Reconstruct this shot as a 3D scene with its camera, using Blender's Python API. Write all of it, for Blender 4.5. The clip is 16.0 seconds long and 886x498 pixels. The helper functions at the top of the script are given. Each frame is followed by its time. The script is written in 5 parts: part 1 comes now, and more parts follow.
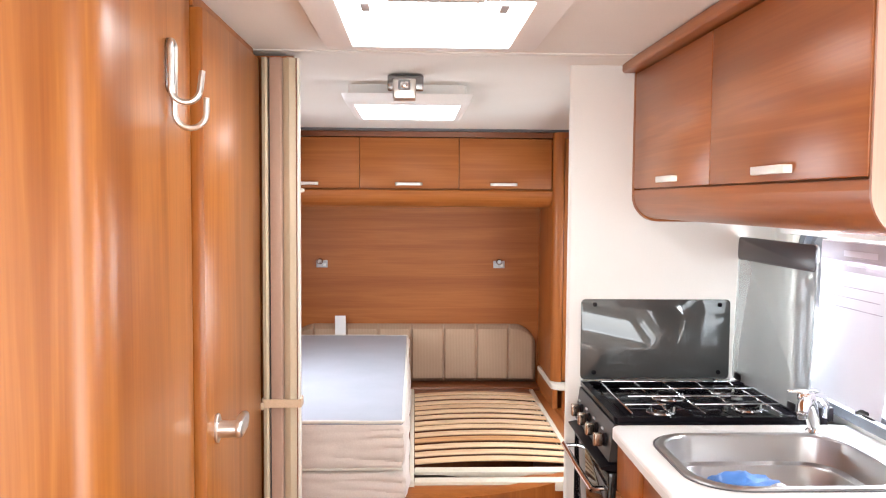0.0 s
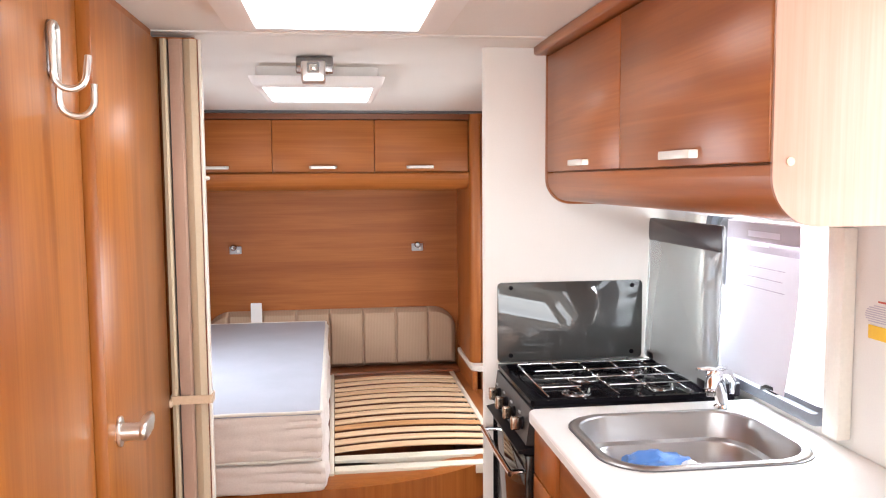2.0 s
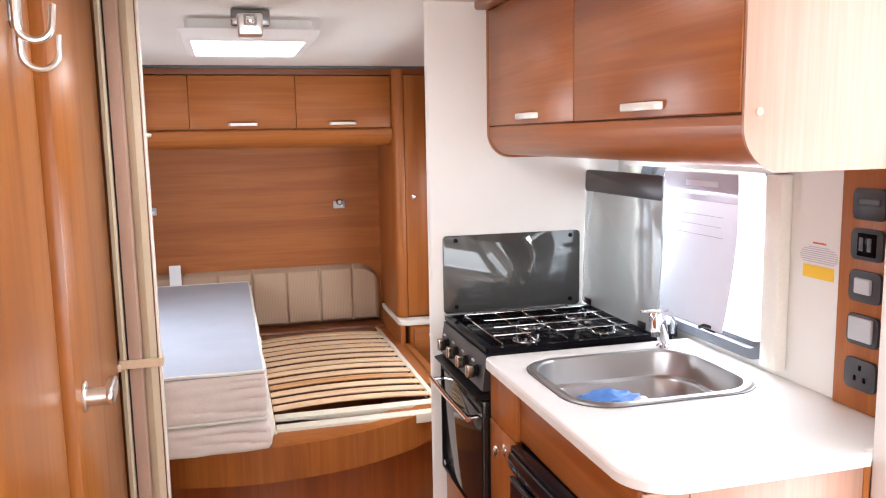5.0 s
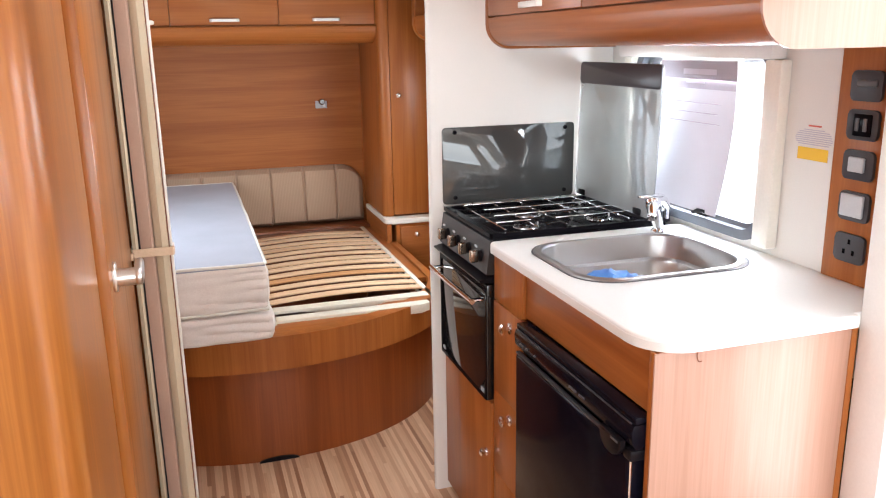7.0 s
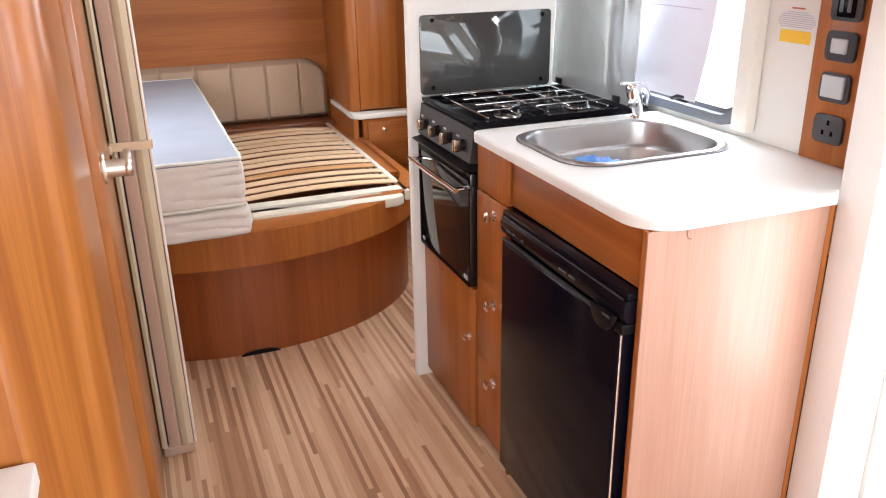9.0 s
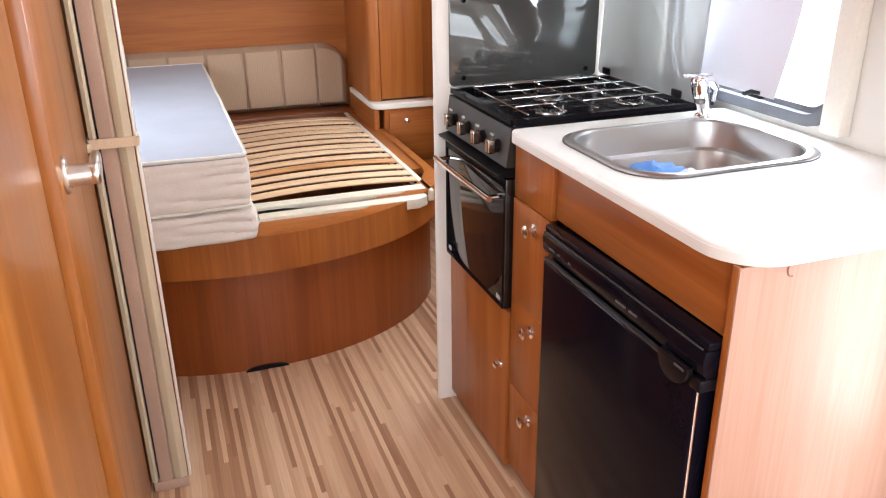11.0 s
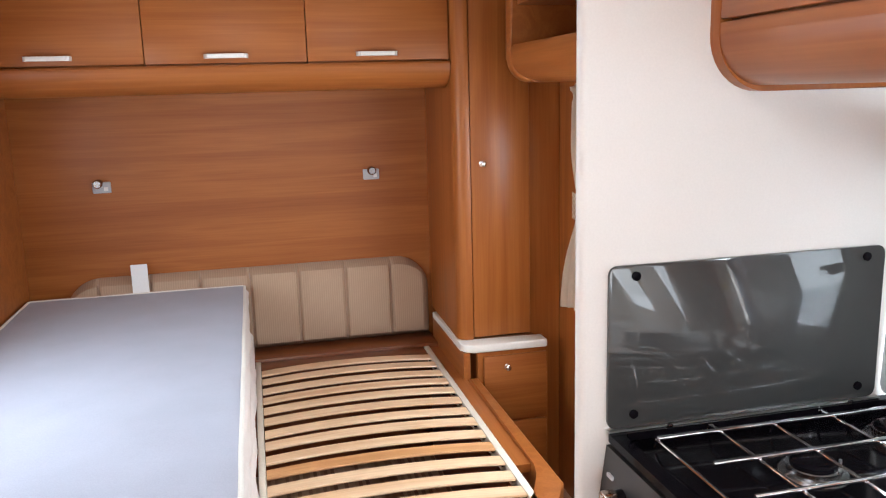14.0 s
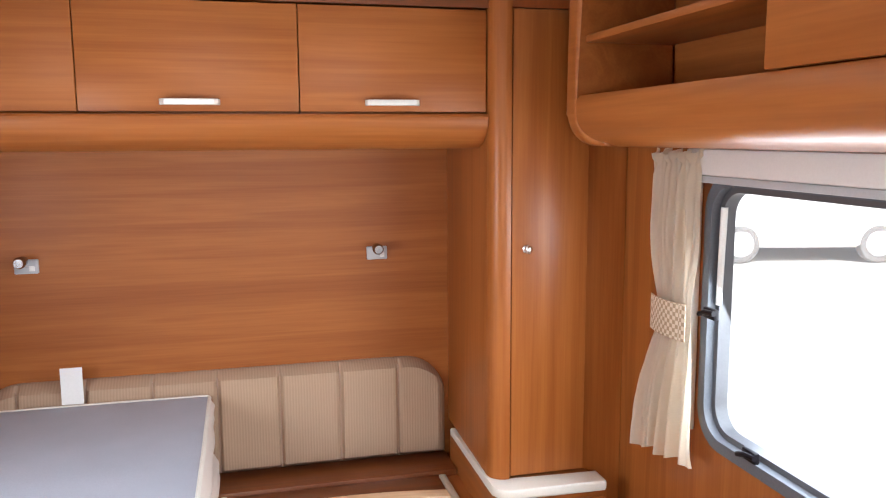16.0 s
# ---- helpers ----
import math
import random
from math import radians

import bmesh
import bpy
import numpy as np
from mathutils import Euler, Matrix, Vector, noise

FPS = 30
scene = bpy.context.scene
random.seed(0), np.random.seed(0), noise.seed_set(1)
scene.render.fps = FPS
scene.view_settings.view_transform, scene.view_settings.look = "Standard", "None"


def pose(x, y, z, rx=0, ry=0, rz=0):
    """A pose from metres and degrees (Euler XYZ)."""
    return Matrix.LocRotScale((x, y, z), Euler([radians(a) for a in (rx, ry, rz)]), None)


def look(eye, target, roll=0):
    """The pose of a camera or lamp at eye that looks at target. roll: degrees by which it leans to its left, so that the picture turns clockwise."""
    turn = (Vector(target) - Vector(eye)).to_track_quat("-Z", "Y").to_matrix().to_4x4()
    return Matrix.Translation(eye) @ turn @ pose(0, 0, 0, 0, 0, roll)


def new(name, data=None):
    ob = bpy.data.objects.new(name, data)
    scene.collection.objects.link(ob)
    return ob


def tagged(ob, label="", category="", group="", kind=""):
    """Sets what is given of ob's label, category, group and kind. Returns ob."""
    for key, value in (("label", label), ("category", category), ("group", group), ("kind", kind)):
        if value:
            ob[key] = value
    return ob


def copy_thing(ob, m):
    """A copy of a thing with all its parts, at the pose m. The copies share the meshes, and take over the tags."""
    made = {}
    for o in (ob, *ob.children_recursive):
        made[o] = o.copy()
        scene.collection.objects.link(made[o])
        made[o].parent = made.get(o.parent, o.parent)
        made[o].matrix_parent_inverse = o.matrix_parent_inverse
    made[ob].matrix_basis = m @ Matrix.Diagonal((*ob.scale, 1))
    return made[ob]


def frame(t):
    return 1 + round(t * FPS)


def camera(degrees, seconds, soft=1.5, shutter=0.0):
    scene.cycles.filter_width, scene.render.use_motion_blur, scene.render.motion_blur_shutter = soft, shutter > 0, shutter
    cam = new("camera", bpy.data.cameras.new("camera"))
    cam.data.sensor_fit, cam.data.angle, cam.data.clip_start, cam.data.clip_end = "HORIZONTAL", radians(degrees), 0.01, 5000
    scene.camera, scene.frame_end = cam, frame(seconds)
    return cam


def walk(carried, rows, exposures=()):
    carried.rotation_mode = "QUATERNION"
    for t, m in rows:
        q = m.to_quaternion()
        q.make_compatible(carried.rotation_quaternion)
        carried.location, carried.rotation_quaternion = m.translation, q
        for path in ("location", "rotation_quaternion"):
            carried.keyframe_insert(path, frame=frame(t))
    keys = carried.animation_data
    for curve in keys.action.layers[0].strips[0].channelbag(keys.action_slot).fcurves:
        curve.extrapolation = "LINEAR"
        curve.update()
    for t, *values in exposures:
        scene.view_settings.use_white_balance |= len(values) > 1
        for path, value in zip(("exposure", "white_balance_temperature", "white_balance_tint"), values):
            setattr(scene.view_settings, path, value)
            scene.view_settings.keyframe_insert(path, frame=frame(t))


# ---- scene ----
cam = camera(58.0, 16.0, soft=1.15)
PATH = [
    (0, (-0.482, -1.893, 1.496), (-0.41, 0.102, 1.376), 0.4),
    (0.5, (-0.499, -1.88, 1.502), (-0.358, 0.11, 1.361), 0.4),
    (1, (-0.521, -1.859, 1.499), (-0.252, 0.117, 1.356), 0.4),
    (1.5, (-0.511, -1.857, 1.504), (-0.196, 0.112, 1.354), 0.1),
    (2, (-0.46, -1.86, 1.512), (-0.193, 0.114, 1.341), -0.4),
    (2.5, (-0.408, -1.864, 1.51), (-0.188, 0.114, 1.319), -0.5),
    (3, (-0.408, -1.854, 1.51), (-0.19, 0.123, 1.3), -0.9),
    (5.3, (-0.631, -1.862, 1.504), (-0.101, 0.043, 1.202), -0.9),
    (5.5, (-0.64, -1.867, 1.497), (-0.117, 0.036, 1.173), -0.8),
    (6, (-0.647, -1.888, 1.483), (-0.136, 0.008, 1.101), -1.1),
    (6.5, (-0.69, -1.898, 1.465), (-0.143, -0.024, 1.029), -0.9),
    (7, (-0.73, -1.897, 1.462), (-0.143, -0.051, 0.962), -1.0),
    (7.5, (-0.764, -1.898, 1.46), (-0.146, -0.083, 0.893), -1.1),
    (8, (-0.793, -1.899, 1.453), (-0.146, -0.116, 0.82), -1.0),
    (8.5, (-0.809, -1.898, 1.449), (-0.147, -0.146, 0.748), -1.2),
    (8.7, (-0.819, -1.901, 1.445), (-0.149, -0.16, 0.724), -1.1),
    (10.8, (-0.771, -1.649, 1.406), (-0.107, 0.075, 0.64), -0.8),
    (11, (-0.731, -1.606, 1.397), (-0.115, 0.135, 0.63), -0.7),
    (11.5, (-0.577, -1.488, 1.402), (-0.163, 0.297, 0.602), -2.1),
    (12, (-0.46, -1.326, 1.383), (-0.254, 0.481, 0.549), -3.9),
    (12.5, (-0.441, -1.126, 1.365), (-0.272, 0.697, 0.56), -3.8),
    (13, (-0.432, -0.904, 1.379), (-0.137, 0.954, 0.7), -2.7),
    (13.5, (-0.431, -0.719, 1.387), (-0.046, 1.187, 0.918), -1.4),
    (14, (-0.452, -0.569, 1.452), (-0.006, 1.342, 1.066), -1.6),
    (14.5, (-0.419, -0.371, 1.432), (0.04, 1.55, 1.117), -1.2),
    (15, (-0.441, -0.198, 1.453), (0.076, 1.713, 1.169), -0.5),
    (15.5, (-0.469, -0.032, 1.491), (0.117, 1.859, 1.211), 0.1),
    (16, (-0.399, 0.11, 1.496), (0.079, 2.032, 1.218), -0.3),
]
EXPOSURES = [
    (0.0, 1.10, 6500, 11), (1.5, 1.06, 6500, 12), (3.0, 0.98, 6480, 13), (5.5, 0.90, 6330, 12), (7.0, 0.86, 6320, 10), (8.5, 0.87, 6320, 10), (11.0, 0.97, 6300, 10),
    (12.5, 1.06, 6250, 10), (13.0, 0.97, 6220, 10), (13.5, 0.82, 6180, 10), (14.0, 0.86, 6180, 10), (14.5, 1.0, 6200, 10), (15.5, 1.20, 6200, 10), (16.0, 1.18, 6200, 10),
]
walk(cam, [(t, look(eye, target, roll)) for t, eye, target, roll in PATH], EXPOSURES)

# ---- world and light ----
world = bpy.data.worlds.new("sky")
scene.world = world
world.use_nodes = True
_n, _l = world.node_tree.nodes, world.node_tree.links
_sky = _n.new("ShaderNodeTexSky")
_sky.sky_type, _sky.sun_disc = "NISHITA", False
_sky.sun_elevation, _sky.sun_rotation = radians(53), radians(180)
_sky.air_density, _sky.dust_density = 1.0, 3.0
_l.new(_sky.outputs[0], _n["Background"].inputs[0])
_n["Background"].inputs[1].default_value = 0.15
sun_data = bpy.data.lights.new("sun", "SUN")
sun_data.energy, sun_data.angle, sun_data.color = 4.5, radians(0.6), (1.0, 0.96, 0.9)
sun = new("sun", sun_data)
sun.matrix_world = look((0, -6, 8), (0, 0, 0))


def window_light(name, place, target, sx, sy, watts, colour=(0.87, 0.945, 1.0)):
    d = bpy.data.lights.new(name, "AREA")
    d.shape, d.size, d.size_y, d.energy, d.color = "RECTANGLE", sx, sy, watts, colour
    ob = new(name, d)
    ob.matrix_world = look(place, target)
    return ob


window_light("front_window_light", (-0.35, -4.05, 1.25), (-0.35, 0, 0.45), 1.5, 0.7, 14.5)
# Two fill lamps added at assumed lounge side windows, out of view.
window_light("lounge_fill_light", (0.56, -2.9, 1.2), (-1.0, -2.9, 1.0), 1.2, 0.6, 7)
window_light("lounge_fill_light", (-1.25, -2.9, 1.2), (0.5, -2.9, 0.75), 1.2, 0.6, 26)
window_light("doorway_light", (0.60, -1.16, 1.1), (-1.0, -1.0, 0.9), 0.5, 1.5, 7.0)
window_light("kitchen_window_light", (0.605, -0.03, 1.21), (-1.0, -0.03, 0.5), 0.5, 0.4, 11.5)
window_light("bedroom_window_light", (0.605, 1.17, 1.12), (-1.0, 1.17, 0.35), 0.85, 0.5, 8)
# Fill lamp added to brighten curtain and right wall; its window is assumed.
window_light("bedside_fill_light", (-1.312, 1.17, 1.20), (0.5, 1.17, 0.5), 0.8, 0.4, 6.5)

# ---- materials ----
def material(name, colour=(0.8, 0.8, 0.8), rough=0.5, metal=0.0, **more):
    m = bpy.data.materials.new(name)
    m.use_nodes = True
    b = m.node_tree.nodes["Principled BSDF"]
    b.inputs["Base Color"].default_value = (*colour, 1)
    b.inputs["Roughness"].default_value = rough
    b.inputs["Metallic"].default_value = metal
    for k, v in more.items():
        b.inputs[k.replace("_", " ")].default_value = v
    return m


def coords(m, scale=(1, 1, 1), vary=0.0):
    """Object coordinates, stretched, and shifted from object to object."""
    n, l = m.node_tree.nodes, m.node_tree.links
    tc, mp = n.new("ShaderNodeTexCoord"), n.new("ShaderNodeMapping")
    mp.inputs["Scale"].default_value = scale
    l.new(tc.outputs["Object"], mp.inputs["Vector"])
    if vary:
        oi, mu = n.new("ShaderNodeObjectInfo"), n.new("ShaderNodeMath")
        mu.operation = "MULTIPLY"
        mu.inputs[1].default_value = vary
        l.new(oi.outputs["Random"], mu.inputs[0])
        l.new(mu.outputs[0], mp.inputs["Location"])
    return mp.outputs["Vector"]


def ramp(m, fac, stops):
    r = m.node_tree.nodes.new("ShaderNodeValToRGB")
    while len(r.color_ramp.elements) < len(stops):
        r.color_ramp.elements.new(0.5)
    for e, (p, c) in zip(r.color_ramp.elements, stops):
        e.position, e.color = p, (*c, 1)
    m.node_tree.links.new(fac, r.inputs[0])
    return r.outputs[0]


def noise_tex(m, vec, scale, detail=4, rough=0.55, distort=0.0):
    t = m.node_tree.nodes.new("ShaderNodeTexNoise")
    t.inputs["Scale"].default_value, t.inputs["Detail"].default_value = scale, detail
    t.inputs["Roughness"].default_value, t.inputs["Distortion"].default_value = rough, distort
    m.node_tree.links.new(vec, t.inputs["Vector"])
    return t.outputs["Fac"]


def mix(m, a, b, fac, kind="MIX"):
    x = m.node_tree.nodes.new("ShaderNodeMix")
    x.data_type, x.blend_type = "RGBA", kind
    for sock, v in ((x.inputs[0], fac), (x.inputs[6], a), (x.inputs[7], b)):
        if isinstance(v, (int, float)):
            sock.default_value = v
        elif isinstance(v, tuple):
            sock.default_value = (*v, 1)
        else:
            m.node_tree.links.new(v, sock)
    return x.outputs[2]


def paint(m, colour):
    m.node_tree.links.new(colour, m.node_tree.nodes["Principled BSDF"].inputs["Base Color"])


def relief(m, height, strength=0.2, distance=0.002):
    b = m.node_tree.nodes.new("ShaderNodeBump")
    b.inputs["Strength"].default_value, b.inputs["Distance"].default_value = strength, distance
    m.node_tree.links.new(height, b.inputs["Height"])
    m.node_tree.links.new(b.outputs[0], m.node_tree.nodes["Principled BSDF"].inputs["Normal"])


def rough_by(m, fac, lo, hi):
    r = m.node_tree.nodes.new("ShaderNodeMapRange")
    r.inputs["To Min"].default_value, r.inputs["To Max"].default_value = lo, hi
    m.node_tree.links.new(fac, r.inputs[0])
    m.node_tree.links.new(r.outputs[0], m.node_tree.nodes["Principled BSDF"].inputs["Roughness"])


def wood(name, along, dark, light, rough=0.32, vary=3.0, bands=1.0):
    """Satin cherry foil with the grain along an axis: broad streaks and fine pores."""
    m = material(name, light, rough)
    long = [13.0 * bands, 13.0 * bands, 13.0 * bands]
    long[along] = 0.55
    fine = [160.0, 160.0, 160.0]
    fine[along] = 4.0
    a = noise_tex(m, coords(m, tuple(long), vary), 1.0, 5, 0.55, 0.6)
    b = noise_tex(m, coords(m, tuple(fine), vary), 1.0, 3)
    mid = tuple((x + y) / 2 for x, y in zip(dark, light))
    c = ramp(m, a, [(0.30, dark), (0.45, mid), (0.52, light), (0.60, mid), (0.74, dark)])
    c = mix(m, c, ramp(m, b, [(0.35, (0.76, 0.68, 0.58)), (0.65, (1, 1, 1))]), 0.42, "MULTIPLY")
    paint(m, c)
    relief(m, b, 0.06, 0.0006)
    rough_by(m, a, rough - 0.05, rough + 0.08)
    m.node_tree.nodes["Principled BSDF"].inputs["Coat Weight"].default_value = 0.08
    m.node_tree.nodes["Principled BSDF"].inputs["Coat Roughness"].default_value = 0.18
    return m


CH_D, CH_L = (0.295, 0.085, 0.0165), (0.395, 0.130, 0.030)
WOOD_X = wood("cherry_grain_across", 0, CH_D, CH_L, 0.4)
WOOD_Z = wood("cherry_grain_upright", 2, CH_D, CH_L)
for _w in (WOOD_X, WOOD_Z):
    _w.node_tree.nodes["Principled BSDF"].inputs["Specular IOR Level"].default_value = 0.28
    _w.node_tree.nodes["Principled BSDF"].inputs["Coat Weight"].default_value = 0.03
WOOD_Y = wood("cherry_grain_lengthwise", 1, CH_D, CH_L)
HONEY_Z = wood("honey_cherry_upright", 2, (0.27, 0.074, 0.009), (0.42, 0.148, 0.029), 0.30, 3.0, 0.75)
HONEY_Z.node_tree.nodes["Principled BSDF"].inputs["Coat Weight"].default_value = 0.2
# Same cherry, with the daylight on the end panels mixed into its colour.
END_Z = wood("daylit_cherry_upright", 2, (0.43, 0.235, 0.168), (0.46, 0.26, 0.19), 0.36)
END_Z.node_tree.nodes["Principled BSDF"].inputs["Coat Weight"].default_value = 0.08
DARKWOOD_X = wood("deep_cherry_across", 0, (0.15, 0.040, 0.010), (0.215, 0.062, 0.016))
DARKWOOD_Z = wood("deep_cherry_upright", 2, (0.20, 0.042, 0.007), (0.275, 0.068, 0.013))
BEECH = wood("beech_slat", 0, (0.79, 0.49, 0.27), (0.91, 0.66, 0.42), 0.33, 5.0)

ORANGE_BEECH = wood("orange_beech_slat", 0, (0.60, 0.29, 0.11), (0.74, 0.40, 0.18), 0.42, 5.0)


def speckled(name, colour, rough, scale=300.0, amount=0.08, bump=0.05, **more):
    m = material(name, colour, rough, **more)
    f = noise_tex(m, coords(m), scale, 3)
    big = noise_tex(m, coords(m), 2.5, 3)
    lo = tuple(c * (1 - amount) for c in colour)
    c = ramp(m, f, [(0.3, lo), (0.7, colour)])
    paint(m, mix(m, c, ramp(m, big, [(0.3, (0.94, 0.93, 0.91)), (0.7, (1, 1, 1))]), 0.6, "MULTIPLY"))
    relief(m, f, bump, 0.0006)
    return m


CREAM_WALL = speckled("cream_wallboard", (0.80, 0.78, 0.745), 0.5, 300, 0.04, 0.03)
CEILING = speckled("white_ceiling_board", (0.80, 0.77, 0.725), 0.6, 300, 0.04, 0.03)
LAMINATE = speckled("white_laminate", (0.85, 0.845, 0.83), 0.3, 500, 0.05, 0.02)
EDGE_BAND = speckled("white_edge_band", (0.79, 0.78, 0.765), 0.35, 400, 0.05, 0.02)
WHITE_PLASTIC = speckled("white_plastic", (0.83, 0.81, 0.785), 0.38, 200, 0.04, 0.02)
CREAM_TRIM = speckled("cream_edge_trim", (0.84, 0.80, 0.72), 0.35, 150, 0.05, 0.02)
CREAM_PAINT = speckled("cream_painted_wood", (0.82, 0.75, 0.62), 0.45, 90, 0.08, 0.05)
BLACK = speckled("black_enamel", (0.006, 0.005, 0.007), 0.12, 200, 0.2, 0.01, Specular_IOR_Level=0.04)
BLACK_PLASTIC = speckled("black_plastic", (0.010, 0.008, 0.010), 0.32, 400, 0.2, 0.06, Specular_IOR_Level=0.12)
FRIDGE_BLACK = speckled("black_fridge_panel", (0.006, 0.005, 0.010), 0.14, 250, 0.2, 0.02, Specular_IOR_Level=0.12)
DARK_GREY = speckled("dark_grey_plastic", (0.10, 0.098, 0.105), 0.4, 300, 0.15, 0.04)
RUBBER = speckled("grey_window_rubber", (0.115, 0.125, 0.145), 0.5, 200, 0.15, 0.05)
GREY_PLASTIC = speckled("light_grey_plastic", (0.52, 0.53, 0.55), 0.35, 300, 0.08, 0.03)
CHROME = material("chrome", (0.86, 0.86, 0.87), 0.09, 1.0)
DARK_CHROME = material("dark_chrome", (0.30, 0.29, 0.29), 0.22, 1.0)
SATIN = speckled("satin_nickel", (0.74, 0.72, 0.69), 0.3, 150, 0.06, 0.02, Metallic=1.0)
ALU_WHITE = speckled("pale_aluminium_handle", (0.80, 0.77, 0.72), 0.35, 150, 0.05, 0.02, Metallic=0.25)
YELLOW = material("yellow_sticker", (0.85, 0.52, 0.02), 0.5)
CHARCOAL = speckled("charcoal_plastic", (0.045, 0.042, 0.047), 0.4, 300, 0.15, 0.04)
PALE_INK = material("pale_grey_ink", (0.52, 0.48, 0.56), 0.6)
RED_INK = material("red_ink", (0.6, 0.12, 0.08), 0.6)
BLUE_BAG = material("blue_plastic_bag", (0.09, 0.24, 0.60), 0.28)
CLEAR_BAG = material("pale_plastic", (0.75, 0.80, 0.88), 0.2)

STEEL = material("brushed_steel", (0.43, 0.42, 0.415), 0.3, 1.0)
_f = noise_tex(STEEL, coords(STEEL, (3, 3, 3)), 1.0, 2)
rough_by(STEEL, _f, 0.30, 0.38)
PANEL_STEEL = speckled("grey_control_panel", (0.034, 0.030, 0.029), 0.38, 200, 0.1, 0.02, Metallic=0.15)

SPLASH = material("smoked_glass_splashback", (0.050, 0.051, 0.050), 0.03, 0.0, Specular_IOR_Level=0.7)
WARM_CHROME = speckled("bronzed_chrome_knob", (0.48, 0.41, 0.35), 0.2, 200, 0.1, 0.02, Metallic=1.0)
OVEN_GLASS = material("black_oven_glass", (0.014, 0.011, 0.010), 0.05, 0.0, Specular_IOR_Level=0.55)


def clear(name, colour, see, rough=0.04):
    """Thin pane: mostly see-through, with a little gloss."""
    m = bpy.data.materials.new(name)
    m.use_nodes = True
    n, l = m.node_tree.nodes, m.node_tree.links
    b = n["Principled BSDF"]
    b.inputs["Base Color"].default_value, b.inputs["Roughness"].default_value = (*colour, 1), rough
    t, mx = n.new("ShaderNodeBsdfTransparent"), n.new("ShaderNodeMixShader")
    t.inputs[0].default_value = (*[min(1, 0.55 + c * 0.5) for c in colour], 1)
    mx.inputs[0].default_value = see
    l.new(b.outputs[0], mx.inputs[1]), l.new(t.outputs[0], mx.inputs[2])
    l.new(mx.outputs[0], n["Material Output"].inputs[0])
    return m


LID_GLASS = clear("grey_lid_glass", (0.44, 0.46, 0.46), 0.50, 0.22)
LID_BAND = speckled("dark_lid_band", (0.045, 0.038, 0.05), 0.3, 300, 0.1, 0.02)
# Partly diffuse pane: the white haze of outdoor glare is mixed in.
PANE = clear("acrylic_pane", (0.8, 0.82, 0.84), 0.80)
POSTER = clear("translucent_sheet", (0.64, 0.62, 0.66), 0.15, 0.6)
POSTER_PRINT = clear("faint_violet_print", (0.66, 0.62, 0.68), 0.90, 0.6)
POSTER_HEAD = clear("lilac_print_band", (0.56, 0.51, 0.56), 0.45, 0.6)


def glow(name, colour, strength):
    m = bpy.data.materials.new(name)
    m.use_nodes = True
    n = m.node_tree.nodes
    e = n.new("ShaderNodeEmission")
    e.inputs[0].default_value, e.inputs[1].default_value = (*colour, 1), strength
    m.node_tree.links.new(e.outputs[0], n["Material Output"].inputs[0])
    return m


DAY_DOME = glow("daylit_dome", (0.95, 0.975, 1.0), 6.3)
REAR_DOME = glow("daylit_rear_blind", (0.95, 0.975, 1.0), 2.4)


def cloth(name, a, b, scale, rough=0.85, bump=0.3):
    m = material(name, a, rough)
    f = noise_tex(m, coords(m, (1, 1, 1)), scale, 3)
    g = noise_tex(m, coords(m), 6, 4)
    c = ramp(m, f, [(0.3, b), (0.7, a)])
    paint(m, mix(m, c, ramp(m, g, [(0.3, (0.88, 0.88, 0.88)), (0.7, (1, 1, 1))]), 0.7, "MULTIPLY"))
    relief(m, f, bump, 0.001)
    m.node_tree.nodes["Principled BSDF"].inputs["Sheen Weight"].default_value = 0.15
    return m


MATTRESS_TOP = cloth("grey_mattress_ticking", (0.41, 0.43, 0.50), (0.365, 0.385, 0.455), 350)
QUILT = cloth("cream_quilted_ticking", (0.79, 0.705, 0.64), (0.73, 0.64, 0.575), 200)
PIPING = cloth("cream_piping", (0.82, 0.78, 0.70), (0.75, 0.71, 0.63), 300)
CURTAIN = cloth("cream_curtain_cloth", (0.95, 0.90, 0.82), (0.91, 0.85, 0.76), 400)
PLEAT_PINK = cloth("dusky_beige_pleat", (0.48, 0.32, 0.24), (0.43, 0.28, 0.21), 300, 0.6)
PLEAT_BEIGE = cloth("beige_pleat", (0.60, 0.49, 0.34), (0.55, 0.45, 0.31), 300, 0.6)
STRAP = cloth("peach_strap", (0.70, 0.52, 0.36), (0.62, 0.45, 0.30), 300)

HEAD = material("ribbed_headboard_cloth", (0.45, 0.32, 0.2), 0.9)
_w = HEAD.node_tree.nodes.new("ShaderNodeTexWave")
_w.bands_direction = "X"
_w.inputs["Scale"].default_value, _w.inputs["Distortion"].default_value = 38.0, 0.8
HEAD.node_tree.links.new(coords(HEAD), _w.inputs["Vector"])
paint(HEAD, ramp(HEAD, _w.outputs["Fac"], [(0.2, (0.405, 0.272, 0.180)), (0.8, (0.455, 0.312, 0.212))]))
relief(HEAD, _w.outputs["Fac"], 0.3, 0.0015)

_b, _t, _m = CURTAIN.node_tree.nodes["Principled BSDF"], CURTAIN.node_tree.nodes.new("ShaderNodeBsdfTranslucent"), CURTAIN.node_tree.nodes.new("ShaderNodeMixShader")
_t.inputs[0].default_value, _m.inputs[0].default_value = (0.96, 0.88, 0.75, 1), 0.6
CURTAIN.node_tree.links.new(_b.outputs[0], _m.inputs[1]), CURTAIN.node_tree.links.new(_t.outputs[0], _m.inputs[2])
CURTAIN.node_tree.links.new(_m.outputs[0], CURTAIN.node_tree.nodes["Material Output"].inputs[0])

